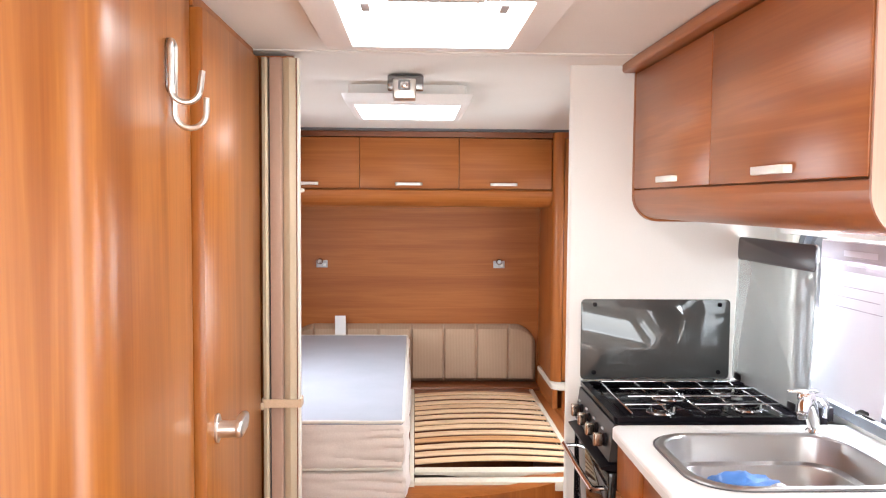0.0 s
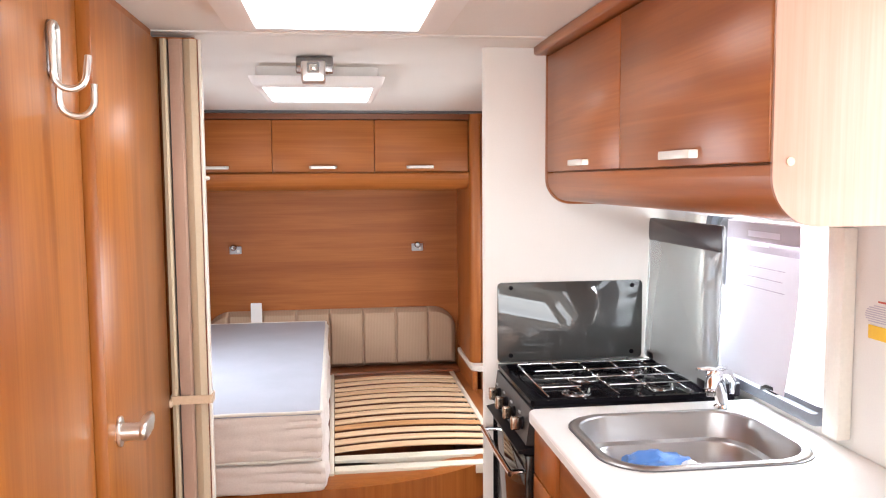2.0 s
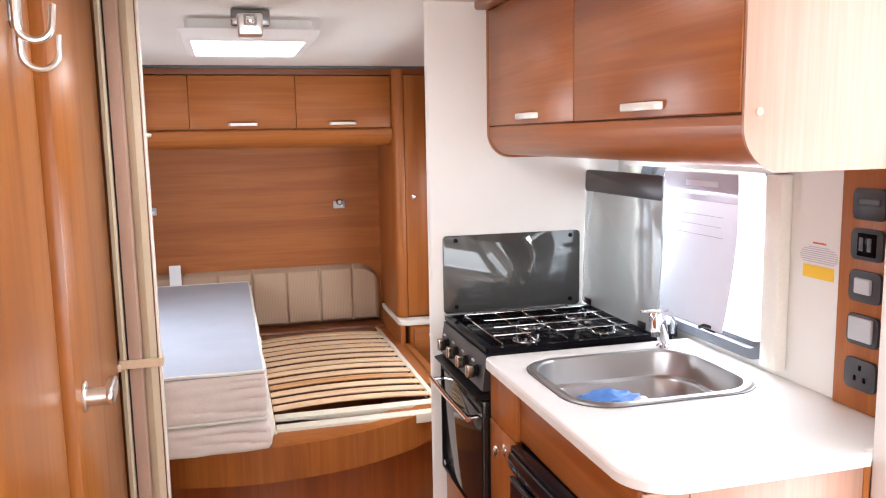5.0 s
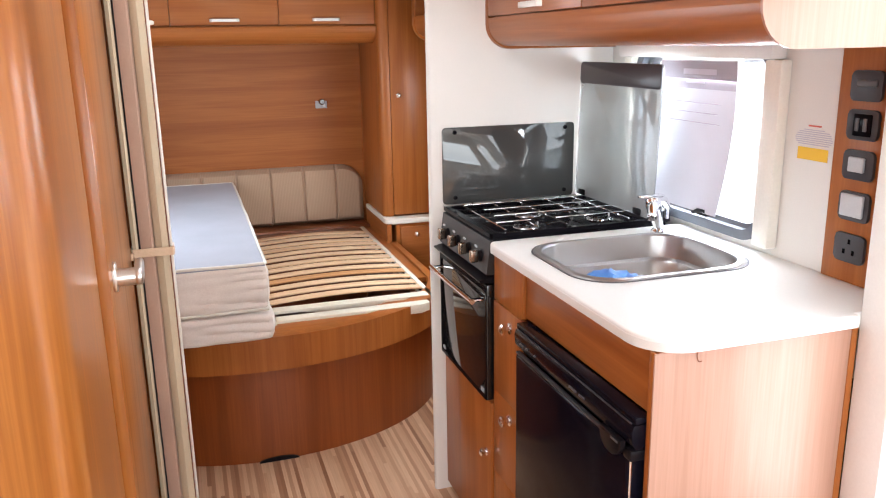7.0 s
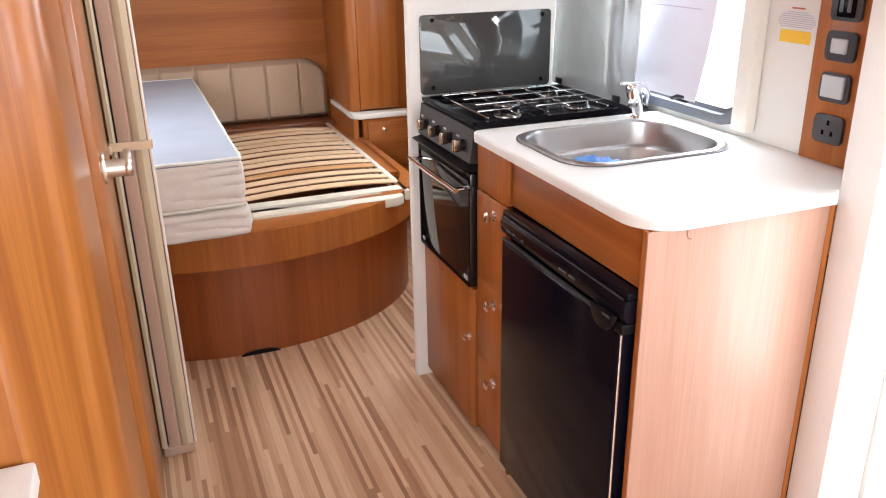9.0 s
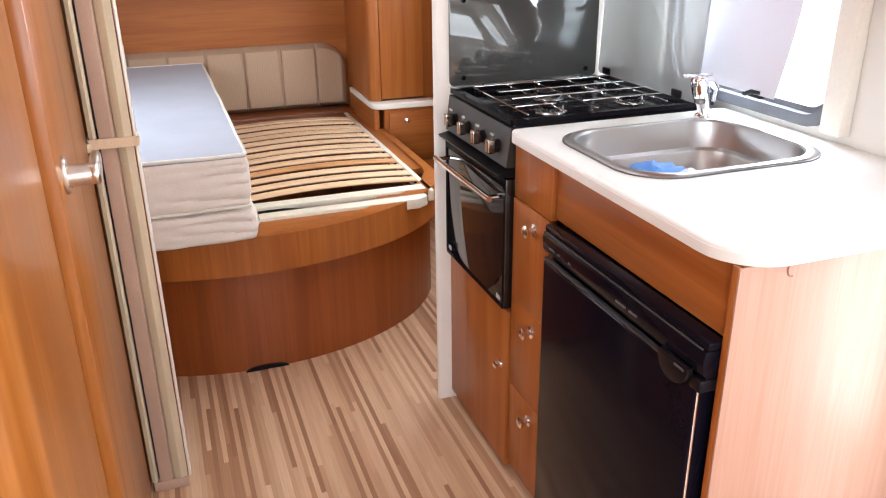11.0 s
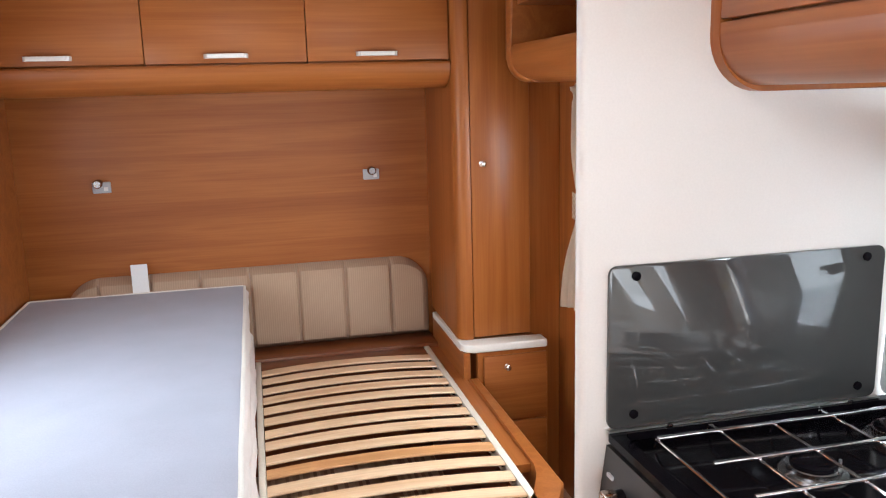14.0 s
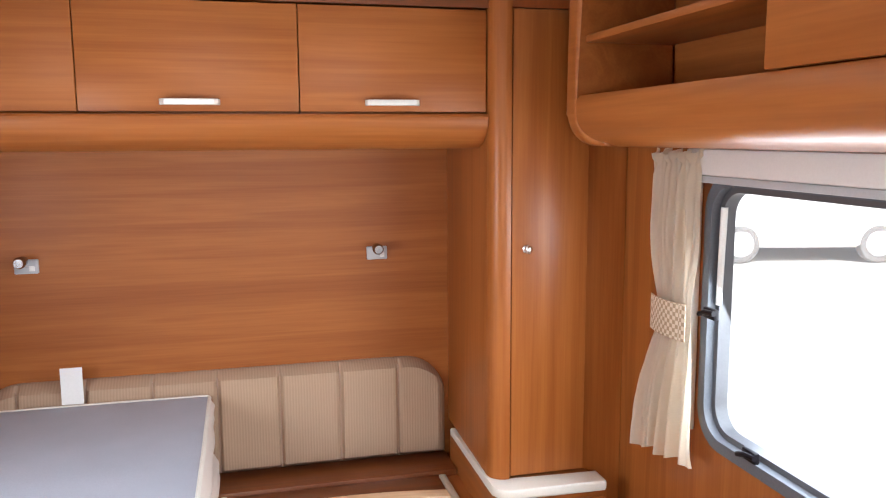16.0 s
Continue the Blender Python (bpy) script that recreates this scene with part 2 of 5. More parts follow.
TIE = material("woven_tie_back", (0.6, 0.46, 0.32), 0.9)
_c = TIE.node_tree.nodes.new("ShaderNodeTexChecker")
_c.inputs["Scale"].default_value = 110
_c.inputs[1].default_value, _c.inputs[2].default_value = (0.70, 0.58, 0.44, 1), (0.40, 0.28, 0.18, 1)
TIE.node_tree.links.new(coords(TIE), _c.inputs["Vector"])
paint(TIE, _c.outputs[0])


def floor_vinyl():
    """Printed vinyl: narrow staves of many browns, each row broken at its own places."""
    m = material("striped_stave_vinyl", (0.4, 0.25, 0.14), 0.38)
    n, l = m.node_tree.nodes, m.node_tree.links

    def op(kind, a, b=0.0):
        x = n.new("ShaderNodeMath")
        x.operation = kind
        for i, v in enumerate((a, b)):
            if isinstance(v, (int, float)):
                x.inputs[i].default_value = v
            else:
                l.new(v, x.inputs[i])
        return x.outputs[0]

    tc, sp = n.new("ShaderNodeTexCoord"), n.new("ShaderNodeSeparateXYZ")
    l.new(tc.outputs["Object"], sp.inputs[0])
    row = op("FLOOR", op("DIVIDE", sp.outputs[0], 0.0135))
    wn = n.new("ShaderNodeTexWhiteNoise")
    wn.noise_dimensions = "1D"
    l.new(row, wn.inputs["W"])
    cell = op("FLOOR", op("ADD", op("DIVIDE", sp.outputs[1], 0.62), op("MULTIPLY", wn.outputs[0], 7.0)))
    cv = n.new("ShaderNodeCombineXYZ")
    l.new(row, cv.inputs[0]), l.new(cell, cv.inputs[1])
    w2 = n.new("ShaderNodeTexWhiteNoise")
    w2.noise_dimensions = "2D"
    l.new(cv.outputs[0], w2.inputs["Vector"])
    c = ramp(m, w2.outputs[0], [(0.0, (0.31, 0.145, 0.072)), (0.22, (0.42, 0.22, 0.12)), (0.42, (0.54, 0.315, 0.185)), (0.62, (0.63, 0.395, 0.245)), (1.0, (0.71, 0.475, 0.31))])
    g = noise_tex(m, coords(m, (220, 7, 1)), 1.0, 3)
    c = mix(m, c, ramp(m, g, [(0.3, (0.75, 0.72, 0.7)), (0.7, (1, 1, 1))]), 0.6, "MULTIPLY")
    paint(m, c)
    rough_by(m, g, 0.3, 0.46)
    return m


FLOOR = floor_vinyl()
GROUND = speckled("pale_gravel", (0.62, 0.60, 0.56), 0.9, 40, 0.2, 0.4)
WHITE_GRP = speckled("white_caravan_skin", (0.82, 0.82, 0.80), 0.35, 20, 0.04, 0.02)
# Tyre grey is raised to stand in for outdoor glare on the wheels.
TYRE = speckled("glare_paled_tyre_rubber", (0.20, 0.19, 0.18), 0.85)


# ---- mesh helpers ----
def thing(name, label, category, at=(0, 0, 0), group="", kind=""):
    return_ob = new(name)
    return_ob.location = at
    return tagged(return_ob, label, category, group, kind)


def mesh_of(bm, name, smooth=35):
    me = bpy.data.meshes.new(name)
    bmesh.ops.recalc_face_normals(bm, faces=bm.faces)
    bm.to_mesh(me)
    bm.free()
    if smooth:
        me.shade_smooth()
        me.set_sharp_from_angle(angle=radians(smooth))
    return me


def part(name, bm, mat, parent=None, label="", smooth=35):
    """One mesh object, in world coordinates, under a thing or a part."""
    ob = new(name, mesh_of(bm, name, smooth))
    ob.data.materials.append(mat)
    if parent is not None:
        ob.parent = parent
        if parent.type == "EMPTY":
            ob.matrix_parent_inverse = Matrix.Translation(parent.location).inverted()
    return tagged(ob, label)


def single(name, bm, mat, label, category, group="", kind="", smooth=35):
    return tagged(part(name, bm, mat, None, "", smooth), label, category, group, kind)


def structure(name, bm, mat, label="", category=""):
    return tagged(part(name, bm, mat), label, category, "", "structure")


def box(x0, x1, y0, y1, z0, z1, bev=0.0, seg=2, bm=None):
    bm = bm or bmesh.new()
    x0, x1, y0, y1, z0, z1 = min(x0, x1), max(x0, x1), min(y0, y1), max(y0, y1), min(z0, z1), max(z0, z1)
    vs = bmesh.ops.create_cube(bm, size=1)["verts"]
    for v in vs:
        v.co = ((x0 + x1) / 2 + v.co.x * (x1 - x0), (y0 + y1) / 2 + v.co.y * (y1 - y0), (z0 + z1) / 2 + v.co.z * (z1 - z0))
    if bev:
        es = list({e for v in vs for e in v.link_edges})
        bmesh.ops.bevel(bm, geom=es, offset=bev, segments=seg, affect="EDGES", profile=0.5)
    return bm


AXES = {"x": lambda a, u, v: (a, u, v), "y": lambda a, u, v: (u, a, v), "z": lambda a, u, v: (u, v, a)}


def prism(points, axis, a0, a1, bev=0.0, bm=None, seg=2):
    """A flat outline (u, v) pulled along an axis from a0 to a1."""
    bm = bm or bmesh.new()
    put = AXES[axis]
    lo = [bm.verts.new(put(a0, u, v)) for u, v in points]
    hi = [bm.verts.new(put(a1, u, v)) for u, v in points]
    f0, f1 = bm.faces.new(lo), bm.faces.new(hi[::-1])
    k = len(points)
    for i in range(k):
        bm.faces.new((lo[i], hi[i], hi[(i + 1) % k], lo[(i + 1) % k]))
    if bev:
        es = list(f0.edges) + list(f1.edges)
        bmesh.ops.bevel(bm, geom=es, offset=bev, segments=seg, affect="EDGES", profile=0.5)
    return bm


def arc(cx, cy, r, a0, a1, n=8, ry=None):
    return [(cx + r * math.cos(radians(a0 + (a1 - a0) * i / n)), cy + (ry or r) * math.sin(radians(a0 + (a1 - a0) * i / n))) for i in range(n + 1)]


def rounded(u0, u1, v0, v1, r, n=6):
    return (arc(u1 - r, v0 + r, r, -90, 0, n) + arc(u1 - r, v1 - r, r, 0, 90, n) + arc(u0 + r, v1 - r, r, 90, 180, n) + arc(u0 + r, v0 + r, r, 180, 270, n))


def ring(outer, inner, axis, a0, a1, bm=None):
    """A frame between two outlines of the same count, with depth."""
    bm = bm or bmesh.new()
    put = AXES[axis]
    k = len(outer)
    rows = [[bm.verts.new(put(a, u, v)) for u, v in loop] for loop, a in ((outer, a0), (outer, a1), (inner, a1), (inner, a0))]
    for j in range(4):
        a, b = rows[j], rows[(j + 1) % 4]
        for i in range(k):
            bm.faces.new((a[i], a[(i + 1) % k], b[(i + 1) % k], b[i]))
    return bm


def tube(points, r, bm=None, n=10, cap=True):
    """A round bar along a line of points."""
    bm = bm or bmesh.new()
    ps = [Vector(p) for p in points]
    rs = r if isinstance(r, (list, tuple)) else [r] * len(ps)
    loops, side = [], None
    for i, p in enumerate(ps):
        d = (ps[min(i + 1, len(ps) - 1)] - ps[max(i - 1, 0)]).normalized()
        if side is None:
            side = d.orthogonal().normalized()
        side = (side - d * side.dot(d)).normalized()
        up = d.cross(side)
        loops.append([bm.verts.new(p + (side * math.cos(2 * math.pi * k / n) + up * math.sin(2 * math.pi * k / n)) * rs[i]) for k in range(n)])
    for a, b in zip(loops, loops[1:]):
        for k in range(n):
            bm.faces.new((a[k], a[(k + 1) % n], b[(k + 1) % n], b[k]))
    if cap:
        bm.faces.new(loops[0][::-1]), bm.faces.new(loops[-1])
    return bm


def lathe(profile, centre, axis="z", bm=None, n=20):
    """A turned shape: profile rows of (radius, along)."""
    bm = bm or bmesh.new()
    cx, cy, cz = centre
    loops = []
    for r, h in profile:
        row = []
        for k in range(n):
            c, s = r * math.cos(2 * math.pi * k / n), r * math.sin(2 * math.pi * k / n)
            row.append(bm.verts.new({"z": (cx + c, cy + s, cz + h), "x": (cx + h, cy + c, cz + s), "y": (cx + c, cy + h, cz + s)}[axis]))
        loops.append(row)
    for a, b in zip(loops, loops[1:]):
        for k in range(n):
            bm.faces.new((a[k], a[(k + 1) % n], b[(k + 1) % n], b[k]))
    bm.faces.new(loops[0][::-1]), bm.faces.new(loops[-1])
    return bm


def bend(points, r, n=5):
    """Rounds the inner corners of a line of points."""
    ps = [Vector(p) for p in points]
    out = [ps[0]]
    for a, b, c in zip(ps, ps[1:], ps[2:]):
        u, v = (a - b).normalized(), (c - b).normalized()
        p, q = b + u * r, b + v * r
        for i in range(n + 1):
            t = i / n
            out.append(p * (1 - t) ** 2 + b * 2 * t * (1 - t) + q * t * t)
    return out + [ps[-1]]


def holed_wall(axis, a0, a1, u0, u1, v0, v1, holes):
    """A wall slab with square openings right through it."""
    us = sorted({u0, u1, *[h[0] for h in holes], *[h[1] for h in holes]})
    vs = sorted({v0, v1, *[h[2] for h in holes], *[h[3] for h in holes]})
    bm, put, made = bmesh.new(), AXES[axis], {}

    def vert(a, u, v):
        if (a, u, v) not in made:
            made[a, u, v] = bm.verts.new(put(a, u, v))
        return made[a, u, v]

    solid = {}
    for i in range(len(us) - 1):
        for j in range(len(vs) - 1):
            um, vm = (us[i] + us[i + 1]) / 2, (vs[j] + vs[j + 1]) / 2
            solid[i, j] = not any(h[0] < um < h[1] and h[2] < vm < h[3] for h in holes)
    for (i, j), s in solid.items():
        if not s:
            continue
        p, q, r, t = us[i], us[i + 1], vs[j], vs[j + 1]
        for a in (a0, a1):
            bm.faces.new([vert(a, *c) for c in ((p, r), (q, r), (q, t), (p, t))])
        for di, dj, c0, c1 in ((-1, 0, (p, r), (p, t)), (1, 0, (q, r), (q, t)), (0, -1, (p, r), (q, r)), (0, 1, (p, t), (q, t))):
            if not solid.get((i + di, j + dj), False):
                bm.faces.new([vert(a0, *c0), vert(a0, *c1), vert(a1, *c1), vert(a1, *c0)])
    return bm


# ---- the shell ----
LEFT, RIGHT, BACK, FRONT = -1.27, 0.58, 2.50, -4.10
WALL_Y, DOOR_X = 0.415, -0.893

structure("floor", box(LEFT, RIGHT + 0.02, FRONT, BACK, -0.04, 0.0), FLOOR, "striped brown stave-pattern vinyl floor", "floor")
structure("wall_back", box(LEFT - 0.04, RIGHT + 0.04, BACK, BACK + 0.04, -0.04, 1.97), WOOD_X, "cherry-coloured wood panel with grain running across", "wall")
structure("wall_front", holed_wall("y", FRONT - 0.04, FRONT, LEFT - 0.04, RIGHT + 0.04, -0.04, 1.97, [(-1.1, 0.4, 0.9, 1.6)]), CREAM_WALL, "cream wallboard at the front of the caravan", "wall")
# Both holes are added out of view, as openings for the fill lamps.
structure("wall_left", holed_wall("x", LEFT - 0.04, LEFT, FRONT, BACK, -0.04, 1.97, [(-3.5, -2.3, 0.9, 1.5), (0.75, 1.60, 0.98, 1.42)]), WOOD_X, "cherry wood side wall beside the bed", "wall")
structure("wall_kitchen", holed_wall("x", RIGHT, RIGHT + 0.04, FRONT, WALL_Y + 0.018, -0.04, 1.97, [(-0.345, 0.235, 0.985, 1.44), (-1.45, -0.87, 0.0, 1.82), (-3.5, -2.3, 0.9, 1.5)]), CREAM_WALL, "cream wallboard with a window over the worktop", "wall")
structure("wall_bedroom", holed_wall("x", RIGHT, RIGHT + 0.04, WALL_Y + 0.018, BACK, -0.04, 1.97, [(0.70, 1.628, 0.835, 1.405)]), WOOD_Z, "cherry wood side wall with a window", "wall")

ROOF1, ROOF2 = (-0.633, -0.256, -0.42, 0.020), (-0.692, -0.322, 0.845, 1.335)
structure("ceiling", holed_wall("z", 1.895, 1.935, LEFT - 0.04, RIGHT + 0.04, FRONT, 0.27, [ROOF1]), CEILING, "off-white ceiling board", "ceiling")
bm = holed_wall("z", 1.891, 1.931, LEFT - 0.04, RIGHT + 0.04, 0.30, BACK, [ROOF2])
for v in bm.verts:
    v.co.z -= max(0, (v.co.y - 0.3)) * 0.0255
structure("ceiling_rear", bm, CEILING, "off-white ceiling board over the bed", "ceiling")

# partition beside the cooker, with its pale end post
pts = [(RIGHT, WALL_Y - 0.002), (RIGHT, WALL_Y + 0.020), (-0.024, WALL_Y + 0.020)] + arc(-0.024, WALL_Y + 0.009, 0.011, 90, 270, 8)
structure("partition", prism(pts, "z", 0, 1.90), CREAM_WALL, "cream partition with a rounded end between kitchen and bed", "wall")

# washroom wall and door along the aisle
pts = [(LEFT, -1.03), (-0.992, -1.03), (-0.984, -1.022), (-0.944, -0.826), (-0.931, -0.812), (-0.920, -0.797), (-0.912, -0.779), (-0.9075, -0.757), (-0.9055, -0.73), (-0.905, -0.60), (-0.9045, -0.50), (-0.906, -0.41), (-0.908, -0.37), (-0.912, -0.336), (-0.9165, -0.318), (-0.918, -0.3105), (LEFT, -0.3105)]
structure("washroom_wall", prism(pts, "z", 0, 1.895), HONEY_Z, "honey cherry upright panel, gently bowed", "wall")
structure("washroom_wall_rear", box(LEFT, DOOR_X - 0.058, 0.27, 0.31, 0, 1.885), WOOD_Z, "cherry end wall of the washroom", "wall")
# Hidden filler, added so the bedside opening can't shine past the screen.
structure("screen_stub", box(-0.95, -0.812, 0.315, 0.345, 0, 1.885), WOOD_Z, "hidden filler added behind the folding screen to stop light", "wall")
structure("door_frame", box(DOOR_X - 0.05, DOOR_X - 0.018, -0.312, 0.27, 1.87, 1.895), WOOD_Z, "cherry head of the door frame", "trim")


# ---- rooflights ----
def rooflight(x0, x1, y0, y1, z, top, catches):
    cx, cy = (x0 + x1) / 2, (y0 + y1) / 2
    r = thing("rooflight", "square rooflight with a cream plastic frame, letting in daylight", "rooflight", (cx, cy, top))
    hung = z < 1.85
    fw, ff = (0.032, 0.115) if hung else (0.085, 0.085)
    out = rounded(x0 - fw, x1 + fw, y0 - ff, y1 + fw, 0.03 if hung else 0.05, 8)
    mid = rounded(x0 - fw * 0.75, x1 + fw * 0.75, y0 - ff * 0.75, y1 + fw * 0.75, 0.028 if hung else 0.045, 8)
    inn = rounded(x0 + 0.003, x1 - 0.003, y0 + 0.003, y1 - 0.003, 0.012, 8)
    bm = bmesh.new()
    loops = [(out, z + 0.026 if hung else top + 0.002), (mid, z + 0.006), (rounded(x0 - 0.012, x1 + 0.012, y0 - 0.012, y1 + 0.012, 0.016, 8), z), (inn, z + 0.004), (inn, top + 0.06)]
    rows = [[bm.verts.new((u, v, a)) for u, v in lp] for lp, a in loops]
    for a, b in zip(rows, rows[1:]):
        for i in range(len(a)):
            bm.faces.new((a[i], a[(i + 1) % len(a)], b[(i + 1) % len(b)], b[i]))
    part("frame", bm, WHITE_PLASTIC, r)
    if hung:
        part("gasket", ring(rounded(x0 - 0.012, x1 + 0.012, y0 - 0.070, y1 + 0.012, 0.03, 8), rounded(x0 - 0.004, x1 + 0.004, y0 - 0.02, y1 + 0.004, 0.02, 8), "z", z + 0.020, top + 0.012), WHITE_PLASTIC, r, "gasket between frame and ceiling")
    part("dome", box(x0 + 0.002, x1 - 0.002, y0 + 0.002, y1 - 0.002, z + (0.004 if hung else 0.050), z + (0.008 if hung else 0.056)), REAR_DOME if hung else DAY_DOME, r, "bright translucent blind under the dome")
    part("blind_bar", box(x0 + 0.005, x1 - 0.005, y1 - 0.012, y1 - 0.004, z - 0.002, z + 0.003, 0.001), GREY_PLASTIC, r)
    if catches:
        for x in (x0 + 0.055, x1 - 0.055):
            part("catch", box(x - 0.009, x + 0.009, y0 + 0.05, y0 + 0.11, z + 0.006, z + 0.014, 0.003), GREY_PLASTIC, r)
        part("slide_bar", box(cx - 0.09, cx + 0.09, y0 + 0.012, y0 + 0.03, z + 0.006, z + 0.014, 0.003), GREY_PLASTIC, r)
    return r


rooflight(*ROOF1, 1.856, 1.895, True)
rooflight(*ROOF2, 1.818, 1.868, False)

lamp = thing("ceiling_spotlight", "square chrome ceiling spotlight, switched off", "lamp", (-0.517, 0.56, 1.88))
part("mounting_plate", box(-0.566, -0.456, 0.575, 0.612, 1.834, 1.880, 0.004), DARK_CHROME, lamp)
part("lamp_head", box(-0.549, -0.479, 0.530, 0.590, 1.800, 1.862, 0.006, 3), SATIN, lamp)
part("bezel", ring(rounded(-0.532, -0.496, 1.826, 1.858, 0.006), rounded(-0.526, -0.502, 1.832, 1.852, 0.005), "y", 0.525, 0.531), DARK_CHROME, lamp)
part("bulb_glass", lathe([(0.010, 0), (0.009, -0.004), (0.005, -0.006)], (-0.514, 0.530, 1.842), "y", None, 14), CHROME, lamp)

bm = box(LEFT - 0.04, RIGHT + 0.04, 0.269, 0.301, 1.8915, 1.900, 0.001)
structure("curtain_track", bm, CEILING, "cream ceiling track of the folding screen", "trim")

# ---- washroom door ----
door = thing("washroom_door", "honey cherry washroom door, shut, with a lever handle", "door", (DOOR_X, -0.04, 0))
part("leaf", box(DOOR_X - 0.03, DOOR_X, -0.309, 0.256, 0.03, 1.868, 0.004), HONEY_Z, door)
hd = part("handle_plate", prism(arc(-0.236, 1.032, 0.019, 0, 180, 10) + arc(-0.236, 1.008, 0.019, 180, 360, 10), "x", DOOR_X, DOOR_X + 0.007, 0.002), SATIN, door)
part("neck", tube([(DOOR_X + 0.006, -0.236, 1.018), (DOOR_X + 0.030, -0.236, 1.018), (DOOR_X + 0.046, -0.234, 1.018)], [0.0185, 0.0175, 0.0185], None, 18), SATIN, hd)
bm = prism(arc(-0.236, 1.018, 0.0185, 95, 265, 8) + [(-0.210, 1.001), (-0.188, 1.008)] + arc(-0.184, 1.026, 0.0165, 290, 430, 6) + [(-0.210, 1.040)], "x", DOOR_X + 0.040, DOOR_X + 0.056, 0.006, None, 3)
part("lever", bm, SATIN, hd)

hook = thing("coat_hook", "satin metal double coat hook screwed to the panel", "hook", (-0.908, -0.512, 1.72))
bx, by = -0.9045, -0.499
part("back_plate", prism(rounded(by - 0.012, by + 0.014, 1.678, 1.770, 0.0125), "x", bx, bx + 0.004, 0.001), DARK_CHROME, hook)
part("disc", lathe([(0.0105, 0), (0.0105, 0.003), (0.006, 0.005)], (bx + 0.006, by - 0.001, 1.746), "x", None, 16), SATIN, hook, "polished screw cover")
top_ = [(bx + 0.009, by + 0.0135 * math.cos(radians(a)), 1.754 + 0.0105 * math.sin(radians(a))) for a in range(0, 181, 20)]
up = top_ + [(bx + 0.010, by - 0.0135, 1.689)] + [(bx + 0.010 + 0.024 * (1 - math.cos(radians(a))), by - 0.0135 + 0.006 * a / 180, 1.684 - 0.024 * math.sin(radians(a))) for a in range(0, 181, 18)] + [(bx + 0.060, by - 0.002, 1.714)]
part("upper_prong", tube(up, 0.0054, None, 10), SATIN, hook)
lo = [(bx + 0.009, by + 0.0135, 1.754), (bx + 0.008, by + 0.0135, 1.652)] + [(bx + 0.008 + 0.026 * (1 - math.cos(radians(a))), by + 0.0135 + 0.008 * a / 180, 1.645 - 0.026 * math.sin(radians(a))) for a in range(0, 181, 18)] + [(bx + 0.062, by + 0.018, 1.672)]
part("lower_prong", tube(lo, 0.0054, None, 10), SATIN, hook)

# ---- folding screen, pushed back and strapped ----
screen = thing("folding_screen", "beige and dusky pink pleated folding screen, folded back and strapped", "screen", (-0.84, 0.30, 0))
z0, z1 = 0.03, 1.872
part("lead_post", box(-0.7985, -0.7965, 0.266, 0.290, z0, z1), DARKWOOD_Z, screen, "dark seal of the lead post")
part("edge_strip", box(-0.796, -0.789, 0.263, 0.288, z0, z1, 0.002), CREAM_TRIM, screen)
part("pleat", prism([(-0.799, 0.263), (-0.815, 0.258), (-0.830, 0.264), (-0.834, 0.270), (-0.834, 0.300), (-0.799, 0.300)], "z", z0, z1), PLEAT_BEIGE, screen)
part("pleat", prism([(-0.8345, 0.266), (-0.840, 0.260), (-0.852, 0.260), (-0.868, 0.266), (-0.868, 0.300), (-0.8345, 0.300)], "z", z0, z1), PLEAT_PINK, screen)
# Charcoal strip fills the gap between pleats, coloured for its shade.
part("pleat", prism([(-0.8685, 0.274), (-0.873, 0.280), (-0.873, 0.300), (-0.8685, 0.300)], "z", z0, z1), CHARCOAL, screen, "charcoal strip standing in for the shade between the pleats")
part("pleat", prism([(-0.8735, 0.262), (-0.879, 0.258), (-0.888, 0.262), (-0.888, 0.300), (-0.8735, 0.300)], "z", z0, z1), PLEAT_BEIGE, screen)
part("catch", lathe([(0.006, 0), (0.006, 0.004), (0.004, 0.010), (0.002, 0.011)], (-0.789, 0.277, 1.522), "x", None, 12), CREAM_TRIM, screen, "small cream catch on the lead edge")
part("strap", ring(rounded(-0.893, -0.785, 0.252, 0.306, 0.008), rounded(-0.889, -0.789, 0.2565, 0.302, 0.006), "z", 0.935, 0.957), STRAP, screen)
part("strap_end", box(-0.899, -0.885, 0.243, 0.252, 0.930, 0.950, 0.003), STRAP, screen)
part("foot", box(-0.885, -0.797, 0.258, 0.300, 0.0, 0.03, 0.004), PLEAT_PINK, screen)


# ---- handles shared by the cupboards ----
def knob(x, y, z, parent, axis="x", s=1.0):
    """A small turned button on a round plate, standing out towards -x or -y."""
    prof = [(0.011, 0.0), (0.011, -0.003), (0.005, -0.005), (0.005, -0.011), (0.010, -0.014), (0.0105, -0.019), (0.006, -0.022)]
    return part("knob", lathe([(r * s, h * s) for r, h in prof], (x, y, z), axis, None, 16), CHROME, parent, "chrome button knob")


def bar_handle(a0, a1, face, z, axis, parent, h=0.018, d=0.026):
    """A flat bow handle: along x on a face looking to -y, or along y on one looking to -x."""
    w = 0.010
    prof = [(a0, face), (a0 + 0.004, face - d * 0.75), (a0 + 0.012, face - d), (a1 - 0.012, face - d), (a1 - 0.004, face - d * 0.75), (a1, face), (a1 - w, face), (a1 - w - 0.006, face - d * 0.6), (a0 + w + 0.006, face - d * 0.6), (a0 + w, face)]
    if axis == "x":
        bm = prism(prof, "z", z - h / 2, z + h / 2, 0.0015)
    else:
        bm = prism([(f, a) for a, f in prof], "z", z - h / 2, z + h / 2, 0.0015)
    return part("handle", bm, ALU_WHITE, parent, "pale metal bow handle")


